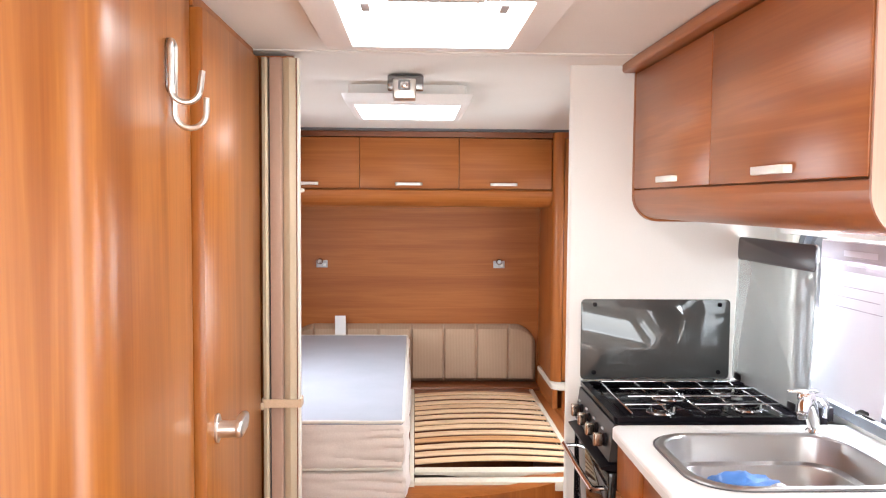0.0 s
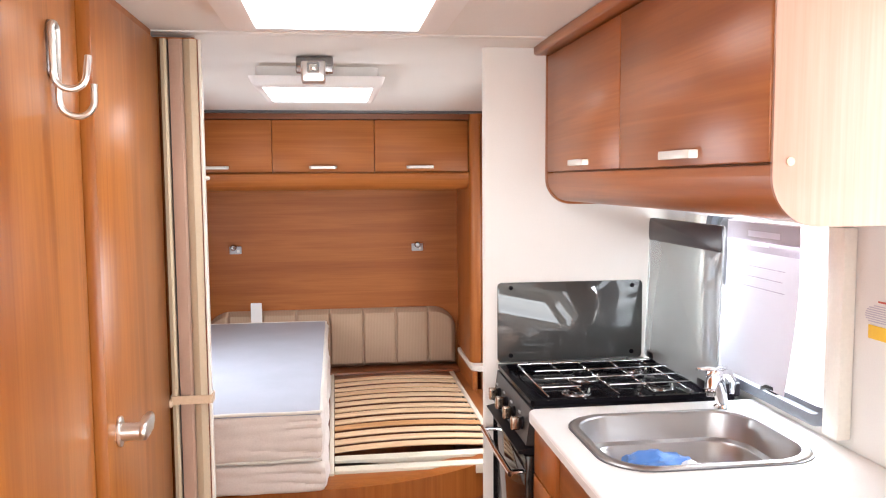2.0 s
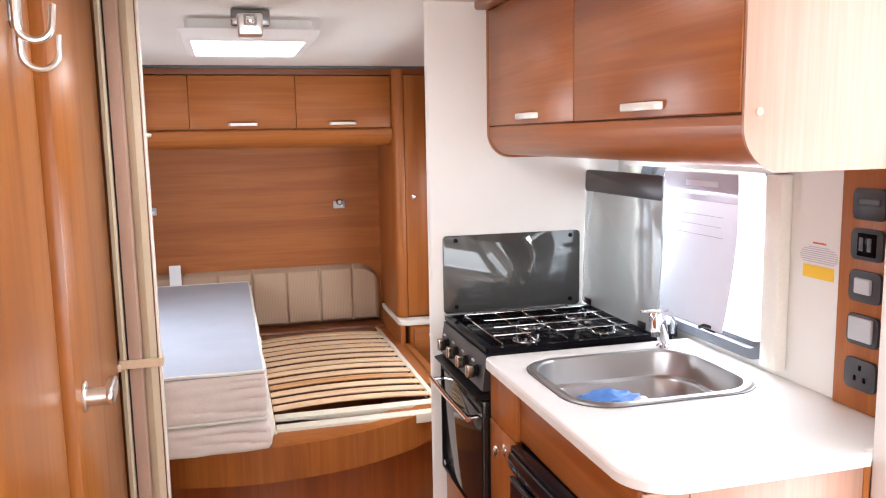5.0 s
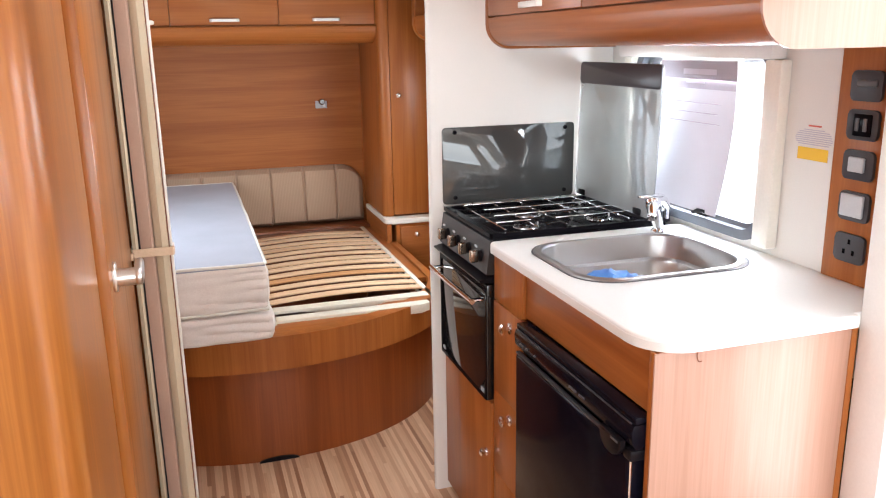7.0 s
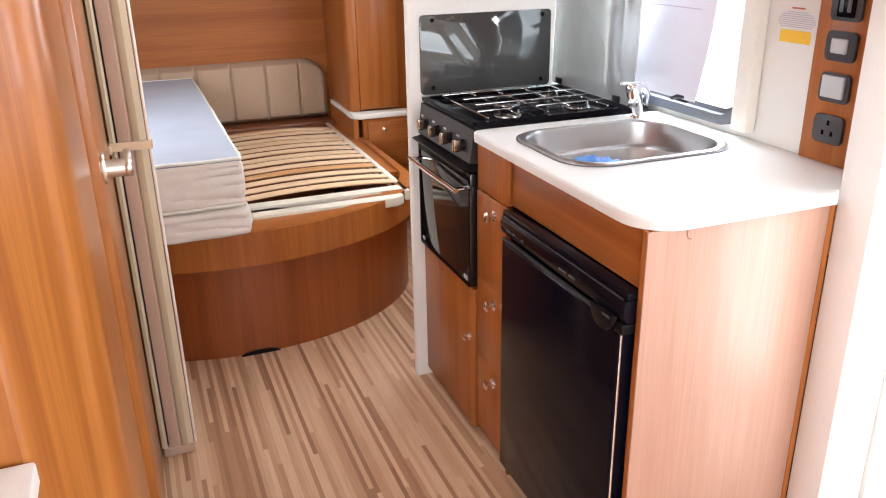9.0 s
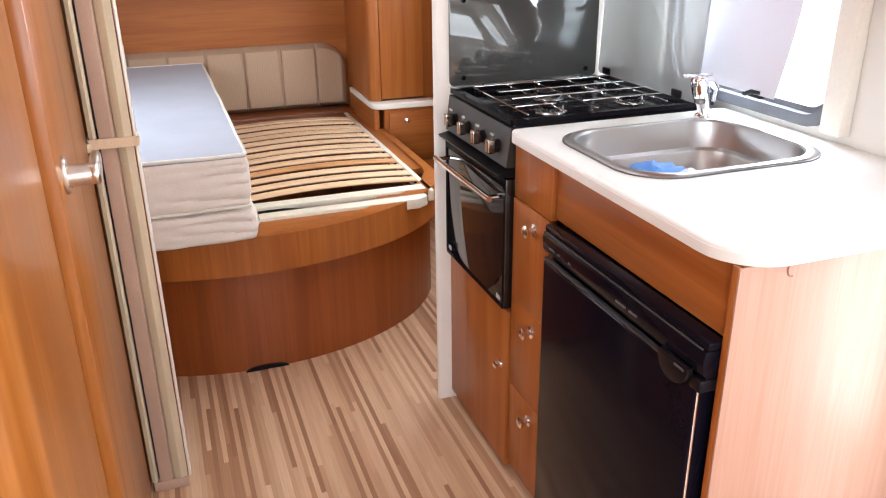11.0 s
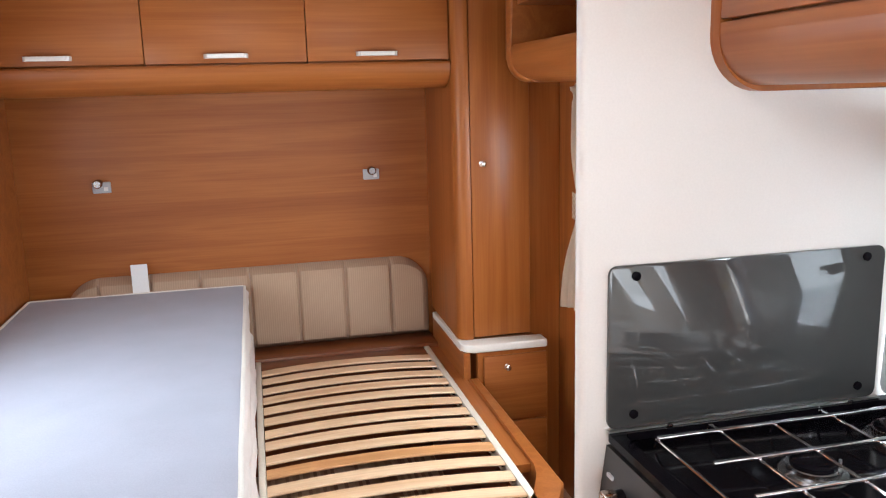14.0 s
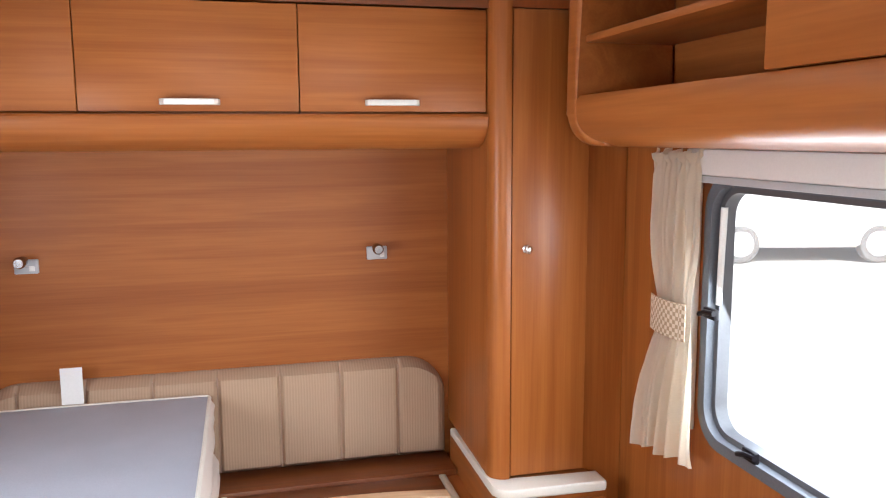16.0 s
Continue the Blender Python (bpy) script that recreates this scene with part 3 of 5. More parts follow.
# ---- lockers over the bed head ----
for x0, x1, hx in ((LEFT + 0.004, -0.752, -1.02), (-0.750, -0.264, -0.511), (-0.262, 0.197, -0.041)):
    lk = thing("overhead_locker", "cherry overhead locker above the bed, shut", "locker", ((x0 + x1) / 2, 2.28, 1.55), "lockers over the bed head")
    part("carcass", box(x0 + 0.001, x1 - 0.001, 2.068, BACK - 0.002, 1.552, 1.806), WOOD_X, lk)
    d = part("door", box(x0, x1, 2.050, 2.067, 1.556, 1.804, 0.003), WOOD_X, lk)
    bar_handle(hx - 0.067, hx + 0.067, 2.050, 1.578, "x", d, 0.014, 0.026)
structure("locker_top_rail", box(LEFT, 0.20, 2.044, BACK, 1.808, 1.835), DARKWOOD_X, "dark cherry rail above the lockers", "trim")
pts = [(2.040, 1.551), (2.036, 1.545), (2.040, 1.538)] + arc(2.150, 1.540, 0.110, 184, 262, 12, 0.075) + [(2.495, 1.468), (2.495, 1.551)]
structure("locker_pelmet", prism(pts, "x", LEFT + 0.002, 0.199), WOOD_X, "rounded cherry pelmet under the lockers", "trim")
# Grey strip laid in as the shadow of the gap under the ceiling.
structure("ceiling_shadow_strip", box(LEFT, 0.62, 2.02, 2.044, 1.836, 1.848), DARK_GREY, "dark grey strip standing in for the shadow under the ceiling", "trim")

for x in (-0.987, -0.014):
    zc = 1.152
    rl = thing("reading_light", "small square chrome reading light on the bed head wall", "lamp", (x, BACK, 1.15), "reading lights")
    part("wall_plate", box(x - 0.031, x + 0.031, BACK - 0.012, BACK - 0.001, zc - 0.024, zc + 0.016, 0.003), GREY_PLASTIC, rl)
    part("spot_head", lathe([(0.012, 0.02), (0.015, 0.0), (0.016, -0.028), (0.012, -0.036)], (x - 0.004, BACK - 0.035, zc + 0.014), "y"), DARK_CHROME, rl)
    part("joint", tube([(x, BACK - 0.012, zc), (x - 0.003, BACK - 0.03, zc + 0.010)], 0.007), CHROME, rl)
    part("switch", box(x + 0.008, x + 0.022, BACK - 0.016, BACK - 0.012, zc - 0.016, zc - 0.002, 0.001), WHITE_PLASTIC, rl)

# ---- wardrobe and drawer unit in the back corner ----
wr = thing("corner_wardrobe", "tall narrow cherry wardrobe with a rounded corner post", "wardrobe", (0.36, 2.25, 0.63))
part("side_panel", prism([(0.2005, 2.060), (0.210, BACK - 0.001), (0.230, BACK - 0.001), (0.2205, 2.060)], "z", 0.602, 1.835), WOOD_Z, wr)
part("corner_post", prism([(0.2005, 2.059)] + arc(0.2405, 2.050, 0.040, 180, 270, 8) + [(0.251, 2.011), (0.251, 2.059)], "z", 0.602, 1.835), WOOD_Z, wr)
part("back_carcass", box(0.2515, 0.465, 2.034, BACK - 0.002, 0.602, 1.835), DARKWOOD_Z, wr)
d = part("door", box(0.254, 0.461, 2.014, 2.033, 0.607, 1.806, 0.004), WOOD_Z, wr)
knob(0.293, 2.014, 1.212, d, "y")
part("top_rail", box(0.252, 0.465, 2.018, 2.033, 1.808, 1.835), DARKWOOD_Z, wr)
part("filler", box(0.466, RIGHT - 0.002, 2.036, 2.056, 0.0, 1.84), WOOD_Z, wr)

du = thing("bedside_drawers", "low cherry drawer unit with a white top edge beside the bed", "drawers", (0.36, 2.2, 0))
part("carcass", box(0.247, 0.505, 1.968, BACK - 0.002, 0.0, 0.571), WOOD_Z, du)
part("front_frame", box(0.250, 0.505, 1.958, 1.967, 0.02, 0.571), WOOD_Z, du)
for z0_, z1_ in ((0.320, 0.556), (0.05, 0.310)):
    d = part("drawer_front", box(0.268, 0.495, 1.943, 1.957, z0_, z1_, 0.004), WOOD_X, du)
    knob(0.350, 1.943, z1_ - 0.04, d, "y")
tp = [(0.196, 2.42), (0.196, 2.02)] + arc(0.236, 1.988, 0.040, 180, 266, 8) + [(0.492, 1.938), (0.498, 1.946), (0.498, 2.012), (0.255, 2.012), (0.226, 2.03), (0.222, 2.42)]
part("top_edge", prism(tp, "z", 0.573, 0.600, 0.006), CREAM_TRIM, du, "white rounded edge moulding")
part("top_board", box(0.262, 0.476, 2.014, BACK - 0.003, 0.573, 0.597), WOOD_X, du)
part("bedside_panel", box(0.2, 0.224, 1.96, 2.44, 0.45, 0.5715), WOOD_Y, du)

# ---- bed ----
def bed_line(y0, a, b, xr):
    """The bowed foot of the bed from the wall round to the aisle side."""
    out = []
    for i in range(33):
        x = LEFT + 0.003 + (xr - LEFT - 0.003) * i / 32
        q = min(0.999, abs((x + 0.5) / a))
        out.append((x, y0 + b * (1 - math.sqrt(1 - q * q))))
    return out


bed = thing("fixed_bed", "cherry double bed base with bowed front and beech slats", "bed", (-0.5, 1.6, 0))
front = bed_line(0.797, 0.75, 0.60, 0.205)
ol = front + [(0.205, BACK - 0.06), (LEFT + 0.003, BACK - 0.06)]
bm = ring(ol, [(-0.53 + (x + 0.53) * 0.965, 1.62 + (y - 1.62) * 0.965) for x, y in ol], "z", 0.0, 0.366)
part("base", bm, DARKWOOD_Z, bed, "deep cherry curved base")
bm = bmesh.new()
inn, outl = bed_line(0.812, 0.74, 0.60, 0.20), bed_line(0.752, 0.785, 0.60, 0.245)
outl[-1] = (0.245, outl[-1][1])
prism(outl + [(0.245, 1.94), (0.212, 1.94), (0.208, inn[-1][1] + 0.06)] + inn[::-1], "z", 0.366, 0.488, 0.006, bm, 3)
part("fascia", bm, WOOD_Z, bed, "curved cherry fascia rail")
part("foot_board", prism([(x, y + 0.012) for x, y in bed_line(0.80, 0.745, 0.60, 0.19)] + [(0.19, 1.2), (0.15, 1.10), (-0.2, 0.945), (LEFT + 0.004, 0.945)], "z", 0.462, 0.480), WOOD_X, bed)
part("side_board", box(0.16, 0.211, 1.30, BACK - 0.065, 0.455, 0.478), WOOD_Y, bed)
part("head_board_rail", box(LEFT + 0.004, 0.198, 2.343, BACK - 0.001, 0.367, 0.497, 0.003), DARKWOOD_X, bed)
part("head_ledge", box(-0.4765, 0.1365, 2.243, 2.342, 0.42, 0.487, 0.003), DARKWOOD_X, bed)
# Base is uncut; a black plate paints the notch's dark hollow.
part("notch_shade", prism(arc(-0.512, 0.0, 0.072, 0, 180, 10, 0.016) + [], "y", 0.789, 0.7965), BLACK_PLASTIC, bed, "black plate standing in for the dark hollow of the notch")
part("slat_rail", box(0.138, 0.160, 1.0, 2.341, 0.445, 0.488, 0.004), CREAM_PAINT, bed, "cream painted side rail")
part("slat_rail", box(-0.497, -0.478, 0.895, 2.341, 0.445, 0.490, 0.004), CREAM_PAINT, bed, "cream painted side rail")
part("front_bar", prism([(-0.477, 0.909), (0.076, 0.909), (0.112, 0.935), (0.112, 0.961), (-0.477, 0.961)], "z", 0.455, 0.492, 0.004), CREAM_PAINT, bed, "cream painted front bar")
part("front_bar", box(-0.477, 0.136, 1.017, 1.073, 0.455, 0.492, 0.005), CREAM_PAINT, bed, "cream painted front bar")


def slat_mesh():
    bm = bmesh.new()
    rows = []
    for i in range(13):
        x = -0.476 + 0.612 * i / 12
        z = 0.480 + 0.014 * (1 - ((i - 6) / 6) ** 2)
        rows.append([bm.verts.new((x, y, z + dz)) for y, dz in ((-0.0235, 0.0015), (-0.0255, 0.005), (-0.0235, 0.0085), (0.0235, 0.0085), (0.0255, 0.005), (0.0235, 0.0015))])
    for a, b in zip(rows, rows[1:]):
        for k in range(6):
            bm.faces.new((a[k], a[(k + 1) % 6], b[(k + 1) % 6], b[k]))
    bm.faces.new(rows[0][::-1]), bm.faces.new(rows[-1])
    me = mesh_of(bm, "slat")
    me.materials.append(BEECH)
    return me


slat = slat_mesh()
orange_slat = slat_mesh()
orange_slat.materials[0] = ORANGE_BEECH
for i in range(13):
    ob = new("slat", orange_slat if i == 3 else slat)
    ob.parent = bed
    ob.matrix_parent_inverse = Matrix.Translation(bed.location).inverted()
    ob.location = (0, 1.147 + i * 0.0885, random.uniform(-0.002, 0.002))
    ob.rotation_euler = (0, 0, random.uniform(-0.006, 0.006))
    part("slat_holder", box(0.128, 0.1375, 1.131 + i * 0.0885, 1.163 + i * 0.0885, 0.474, 0.487, 0.002), BLACK_PLASTIC, bed)


# ---- mattress, folded over on itself ----
def slab(x0, x1, y0, y1, z0, z1, r, wob, seed, cells=(44, 46, 18), creases=()):
    """A soft block: rounded edges, sides that sag and crease a little."""
    bm = box(x0, x1, y0, y1, z0, z1)
    bmesh.ops.subdivide_edges(bm, edges=[e for e in bm.edges if abs(e.verts[0].co.x - e.verts[1].co.x) > 1e-4], cuts=cells[0], use_grid_fill=True)
    bmesh.ops.subdivide_edges(bm, edges=[e for e in bm.edges if abs(e.verts[0].co.y - e.verts[1].co.y) > 1e-4], cuts=cells[1], use_grid_fill=True)
    bmesh.ops.subdivide_edges(bm, edges=[e for e in bm.edges if abs(e.verts[0].co.z - e.verts[1].co.z) > 1e-4], cuts=cells[2], use_grid_fill=True)
    bmesh.ops.remove_doubles(bm, verts=bm.verts, dist=1e-5)
    c, h = Vector(((x0 + x1) / 2, (y0 + y1) / 2, (z0 + z1) / 2)), Vector(((x1 - x0) / 2, (y1 - y0) / 2, (z1 - z0) / 2))
    for v in bm.verts:
        d = v.co - c
        q = Vector([max(-(h[i] - r), min(h[i] - r, d[i])) for i in range(3)])
        e = d - q
        if e.length > 1e-6:
            e = e.normalized() * r
        p = c + q + e
        n1 = noise.noise(Vector((p.x * 6, p.y * 6, p.z * 14 + seed)))
        n2 = noise.noise(Vector((p.x * 14 + seed, p.y * 14, p.z * 40)))
        up = abs(e.z) > 0.8 * r
        bulge = 0 if up else (1 - ((p.z - c.z) / h.z) ** 2) * 0.006
        p += (Vector((e.x, e.y, 0)).normalized() if not up and Vector((e.x, e.y, 0)).length > 1e-6 else Vector((0, 0, 1))) * ((n1 * wob + n2 * wob * 0.6) * (0.35 if up else 1) + bulge)
        if e.y < -0.5 * r:
            for zc, xs, deep in creases:
                k = max(0.0, min(1.0, (p.x - xs) / (x1 - 0.05 - xs)))
                line = zc + 0.008 * math.sin((p.x - xs) * 11) + 0.004 * n2
                p.y += deep * k * math.exp(-((p.z - line) / 0.006) ** 2) * (0.5 if p.x > x1 - 0.02 else 1)
        v.co = p
    return bm


mat = thing("mattress", "folded mattress with grey top and cream quilted sides on the bed", "mattress", (-0.89, 1.6, 0.495))
MX0, MX1, MY0, MY1 = -1.262, -0.512, 0.712, 2.425
part("lower_fold", slab(MX0, MX1 + 0.008, MY0 + 0.0, MY1, 0.494, 0.598, 0.022, 0.009, 3.0, creases=((0.560, -0.82, 0.010), (0.530, -0.86, 0.008))), QUILT, mat)
part("upper_fold", slab(MX0, MX1, MY0 + 0.004, MY1, 0.602, 0.760, 0.020, 0.008, 8.0, creases=((0.728, -0.66, 0.010), (0.700, -0.72, 0.013), (0.668, -0.64, 0.010), (0.640, -0.95, 0.008), (0.620, -0.70, 0.008))), QUILT, mat)
part("top_panel", slab(MX0 + 0.006, MX1 - 0.007, MY0 + 0.012, MY1 - 0.006, 0.750, 0.768, 0.008, 0.003, 5.0, (24, 40, 1)), MATTRESS_TOP, mat, "grey ticking")


def soft_line(x0, y0, x1, y1, z, n=26, seed=0.0):
    out = []
    for i in range(n + 1):
        t = i / n
        x, y = x0 + (x1 - x0) * t, y0 + (y1 - y0) * t
        k = noise.noise(Vector((x * 5 + seed, y * 5, z * 9))) * 0.003
        out.append((x + k, y + k, z + k))
    return out


edge = soft_line(MX0 + 0.008, MY1 - 0.012, MX0 + 0.008, MY0 + 0.014, 0.764) + soft_line(MX0 + 0.014, MY0 + 0.010, MX1 - 0.010, MY0 + 0.010, 0.764) + soft_line(MX1 - 0.004, MY0 + 0.016, MX1 - 0.004, MY1 - 0.02, 0.764) + soft_line(MX1 - 0.010, MY1 - 0.010, MX0 + 0.012, MY1 - 0.010, 0.764)
part("piping", tube(edge, 0.0055, None, 8), PIPING, mat, "cream piping")
part("piping", tube(soft_line(MX0 + 0.01, MY0 + 0.004, MX1 - 0.004, MY0 + 0.004, 0.604), 0.005, None, 8), PIPING, mat, "cream piping")

tag = thing("paper_label", "white paper label standing up behind the mattress", "label", (-0.896, 2.40, 0.767))
part("card", box(-0.909, -0.852, 2.428, 2.4295, 0.767, 0.871), WHITE_PLASTIC, tag)

# ---- padded headboard ----
bm = bmesh.new()
HX0, HX1, HZ0, HZ1 = -1.15, 0.194, 0.500, 0.818
seams = [0.040 - 0.1785 * i for i in range(7)]
nx, nz = 300, 14
rows = []
for i in range(nx + 1):
    x = HX0 + (HX1 - HX0) * i / nx
    rr = 0.13
    top = HZ1
    for ex, sgn in ((HX1, 1), (HX0, -1)):
        dd = (x - (ex - sgn * rr)) * sgn
        if dd > 0:
            top = HZ1 - rr + math.sqrt(max(0, rr * rr - dd * dd))
    row = []
    for j in range(nz + 1):
        z = HZ0 + (top - HZ0) * j / nz
        e = min(x - HX0, HX1 - x, (z - HZ0) * 1.0, (top - z) * 1.0 + 0.0005)
        puff = 0.045 * min(1, max(0, e / 0.03)) ** 0.5
        s = min(abs(x - q) for q in seams)
        puff -= 0.016 * math.exp(-(s / 0.006) ** 2) * min(1, e / 0.02 if e > 0 else 0)
        puff += 0.003 * noise.noise(Vector((x * 9, z * 9, 0)))
        row.append(bm.verts.new((x, BACK - 0.012 - max(puff, 0), z)))
    rows.append(row)
for a, b in zip(rows, rows[1:]):
    for j in range(nz):
        bm.faces.new((a[j], b[j], b[j + 1], a[j + 1]))
edge_loop = [e for e in bm.edges if e.is_boundary]
ext = bmesh.ops.extrude_edge_only(bm, edges=edge_loop)["geom"]
for v in ext:
    if isinstance(v, bmesh.types.BMVert):
        v.co.y = BACK - 0.001
hb = thing("headboard", "padded beige ribbed headboard with stitched upright seams", "headboard", (-0.5, BACK - 0.03, 0.5))
part("padding", bm, HEAD, hb)
for q in seams:
    part("seam", tube([(q, BACK - 0.0425, HZ0 + 0.012), (q, BACK - 0.0425, 0.65), (q, BACK - 0.0425, HZ1 - 0.014)], 0.0018, None, 6), PLEAT_PINK, hb)


# ---- bedroom window, curtain, roof locker ----
def caravan_window(name, label, y0, y1, z0, z1, latches):
    w = thing(name, label, "window", (RIGHT, (y0 + y1) / 2, z0), "", "structure")
    o, i_ = rounded(y0 - 0.012, y1 + 0.012, z0 - 0.012, z1 + 0.012, 0.085, 8), rounded(y0 + 0.013, y1 - 0.013, z0 + 0.013, z1 - 0.013, 0.065, 8)
    part("rubber_frame", ring(o, i_, "x", RIGHT - 0.016, RIGHT + 0.03), RUBBER, w, "grey rubber frame with rounded corners")
    o2, i2 = rounded(y0 + 0.012, y1 - 0.012, z0 + 0.012, z1 - 0.012, 0.066, 8), rounded(y0 + 0.026, y1 - 0.026, z0 + 0.026, z1 - 0.026, 0.055, 8)
    part("inner_seal", ring(o2, i2, "x", RIGHT + 0.004, RIGHT + 0.034), DARK_GREY, w)
    p = part("pane", prism(rounded(y0 + 0.012, y1 - 0.012, z0 + 0.012, z1 - 0.012, 0.066, 8), "x", RIGHT + 0.0345, RIGHT + 0.038), PANE, w)
    p.visible_shadow = False
    for y, z in latches:
        la = part("latch", box(RIGHT - 0.03, RIGHT - 0.017, y - 0.022, y + 0.022, z - 0.012, z + 0.012, 0.004), BLACK_PLASTIC, w)
        part("catch", tube([(RIGHT - 0.036, y - 0.03, z + 0.006), (RIGHT - 0.038, y, z + 0.004), (RIGHT - 0.034, y + 0.028, z - 0.006)], 0.006), BLACK_PLASTIC, la)
    part("stay", tube([(RIGHT + 0.002, y1 - 0.026, z0 + 0.30), (RIGHT + 0.006, y1 - 0.027, z1 - 0.06)], [0.0065, 0.0075], None, 10), ALU_WHITE, w, "pale metal window stay")
    return w


caravan_window("window_bedroom", "bedroom window with grey rubber frame and black catches", 0.70, 1.628, 0.835, 1.405, [(1.59, 1.12), (1.432, 0.866), (0.95, 0.866)])
caravan_window("window_kitchen", "window over the worktop with grey rubber frame", -0.345, 0.235, 0.985, 1.44, [(-0.13, 1.018), (0.205, 1.22)])

# Opening and pane added out of view for the bedside fill lamp.
lw = thing("window_bedside", "unseen window opening added beside the bed for fill light", "window", (LEFT, 1.17, 0.98), "", "structure")
lp = part("pane", box(LEFT - 0.034, LEFT - 0.030, 0.751, 1.599, 0.981, 1.419), PANE, lw)
lp.visible_shadow = False

bl = thing("roller_blind", "cream roller blind cassette above the bedroom window, wound up", "blind", (RIGHT, 1.19, 1.43))
part("cassette", box(0.548, RIGHT - 0.001, 0.66, 1.70, 1.412, 1.468, 0.006), WHITE_PLASTIC, bl)
part("pull_bar", box(0.552, RIGHT - 0.001, 0.68, 1.675, 1.396, 1.4115, 0.003), GREY_PLASTIC, bl)
part("side_rail", box(0.556, RIGHT - 0.001, 1.672, 1.698, 0.83, 1.411, 0.004), CREAM_TRIM, bl)


def curtain_mesh():
    """A drape gathered on a tape above and by a tie-back at two fifths of its height."""
    bm = bmesh.new()
    rows = []
    nu, nz_ = 84, 60
    for j in range(nz_ + 1):
        t = j / nz_
        tie = math.exp(-((t - 0.475) / (0.13 if t > 0.475 else 0.15)) ** 2)
        low = max(0.0, (0.47 - t) / 0.47)
        ya = 1.822 - 0.044 * tie + 0.040 * low ** 0.7 * (1 - tie)
        yb = 1.628 + 0.006 * tie - 0.050 * low ** 1.2
        head = math.exp(-((t - 0.965) / 0.02) ** 2)
        row = []
        for i in range(nu + 1):
            u = i / nu
            amp = (0.006 + 0.010 * low + 0.004 * max(0, t - 0.5)) * (1 - 0.6 * tie) * (1 - 0.75 * head)
            if t > 0.975:
                amp += 0.006
            ph = 2 * math.pi * (4.6 * u + 0.30 * math.sin(2.6 * t + u * 2.4) + 0.25 * low * u)
            x = 0.536 - 0.016 * low + amp * math.sin(ph) + amp * 0.45 * math.sin(2.3 * ph + 1.1) + 0.005 * noise.noise(Vector((u * 7, t * 5, 1)))
            foot = 0.742 + 0.045 * u + 0.006 * math.sin(ph * 0.5 + 1)
            crown = 1.462 + 0.006 * math.sin(ph) + 0.005 * noise.noise(Vector((u * 14, 3, 0)))
            row.append(bm.verts.new((x, ya + (yb - ya) * u, foot + (crown - foot) * t)))
        rows.append(row)
    for a, b in zip(rows, rows[1:]):
        for i in range(nu):
            bm.faces.new((a[i], a[i + 1], b[i + 1], b[i]))
    bmesh.ops.solidify(bm, geom=bm.faces[:], thickness=0.002)
    return bm


cu = thing("window_curtain", "cream curtain gathered by a woven tie-back", "curtain", (0.54, 1.76, 0.72))
part("drape", curtain_mesh(), CURTAIN, cu, "", 80)
bm = bmesh.new()
loop = []
for i in range(25):
    u = i / 24
    loop.append((1.786 - 0.150 * u, 0.536 - 0.014 - 0.012 * math.sin(math.pi * u)))
prism([(x, y) for y, x in loop] + [(x + 0.003, y) for y, x in loop[::-1]], "z", 1.048, 1.130, 0.0, bm)
part("tie_back", bm, TIE, cu, "woven brown and cream tie-back")

rl = thing("roof_locker", "cherry roof locker with open shelf above the window", "locker", (0.45, 1.2, 1.47))
LY0, LY1 = 0.438, 1.845
part("back_panel", box(RIGHT - 0.012, RIGHT - 0.002, LY0, LY1, 1.48, 1.84), WOOD_Y, rl)
pel = [(0.333, 1.585), (0.326, 1.575), (0.326, 1.545)] + arc(0.416, 1.545, 0.090, 180, 258, 10, 0.066) + [(0.43, 1.472), (RIGHT - 0.013, 1.472), (RIGHT - 0.013, 1.49), (0.41, 1.49), (0.345, 1.55), (0.345, 1.585)]
part("pelmet", prism(pel, "y", LY0, 1.79), WOOD_Y, rl)
endp = [(0.326, 1.84), (0.326, 1.545)] + arc(0.398, 1.545, 0.072, 180, 270, 8) + [(RIGHT - 0.013, 1.473), (RIGHT - 0.013, 1.84)]
part("end_panel", prism(endp, "y", 1.79, LY1, 0.012, None, 3), WOOD_Y, rl)
part("shelf", box(0.345, RIGHT - 0.013, 1.135, 1.789, 1.70, 1.716, 0.003), WOOD_Y, rl)
part("floor_board", box(0.346, RIGHT - 0.013, LY0, 1.789, 1.575, 1.587), WOOD_Y, rl)
part("divider", box(0.34, RIGHT - 0.013, 1.118, 1.134, 1.588, 1.84), WOOD_Z, rl)
f = part("flap", box(0.328, 0.344, LY0 + 0.002, 1.132, 1.588, 1.838, 0.003), WOOD_Y, rl)
bar_handle(0.70, 0.84, 0.328, 1.62, "y", f)
part("top_rail", box(0.34, RIGHT - 0.013, 1.135, 1.789, 1.82, 1.84), WOOD_Y, rl)

# ---- kitchen roof locker ----
FX = 0.148
kl = thing("kitchen_locker", "cherry roof locker with two flaps above the worktop", "locker", (0.36, -0.2, 1.45))
KY0, KY1 = -0.800, 0.413
pel = [(FX + 0.002, 1.530)] + [(FX + 0.002, 1.515)] + arc(FX + 0.068, 1.515, 0.066, 180, 270, 8) + [(RIGHT - 0.002, 1.449), (RIGHT - 0.002, 1.463), (FX + 0.07, 1.463), (FX + 0.02, 1.51), (FX + 0.02, 1.530)]
part("pelmet", prism(pel, "y", KY0 + 0.0005, KY1 - 0.022), WOOD_Y, kl)
part("carcass", box(FX + 0.019, RIGHT - 0.002, KY0 + 0.0005, KY1 - 0.022, 1.5305, 1.885), WOOD_Y, kl)
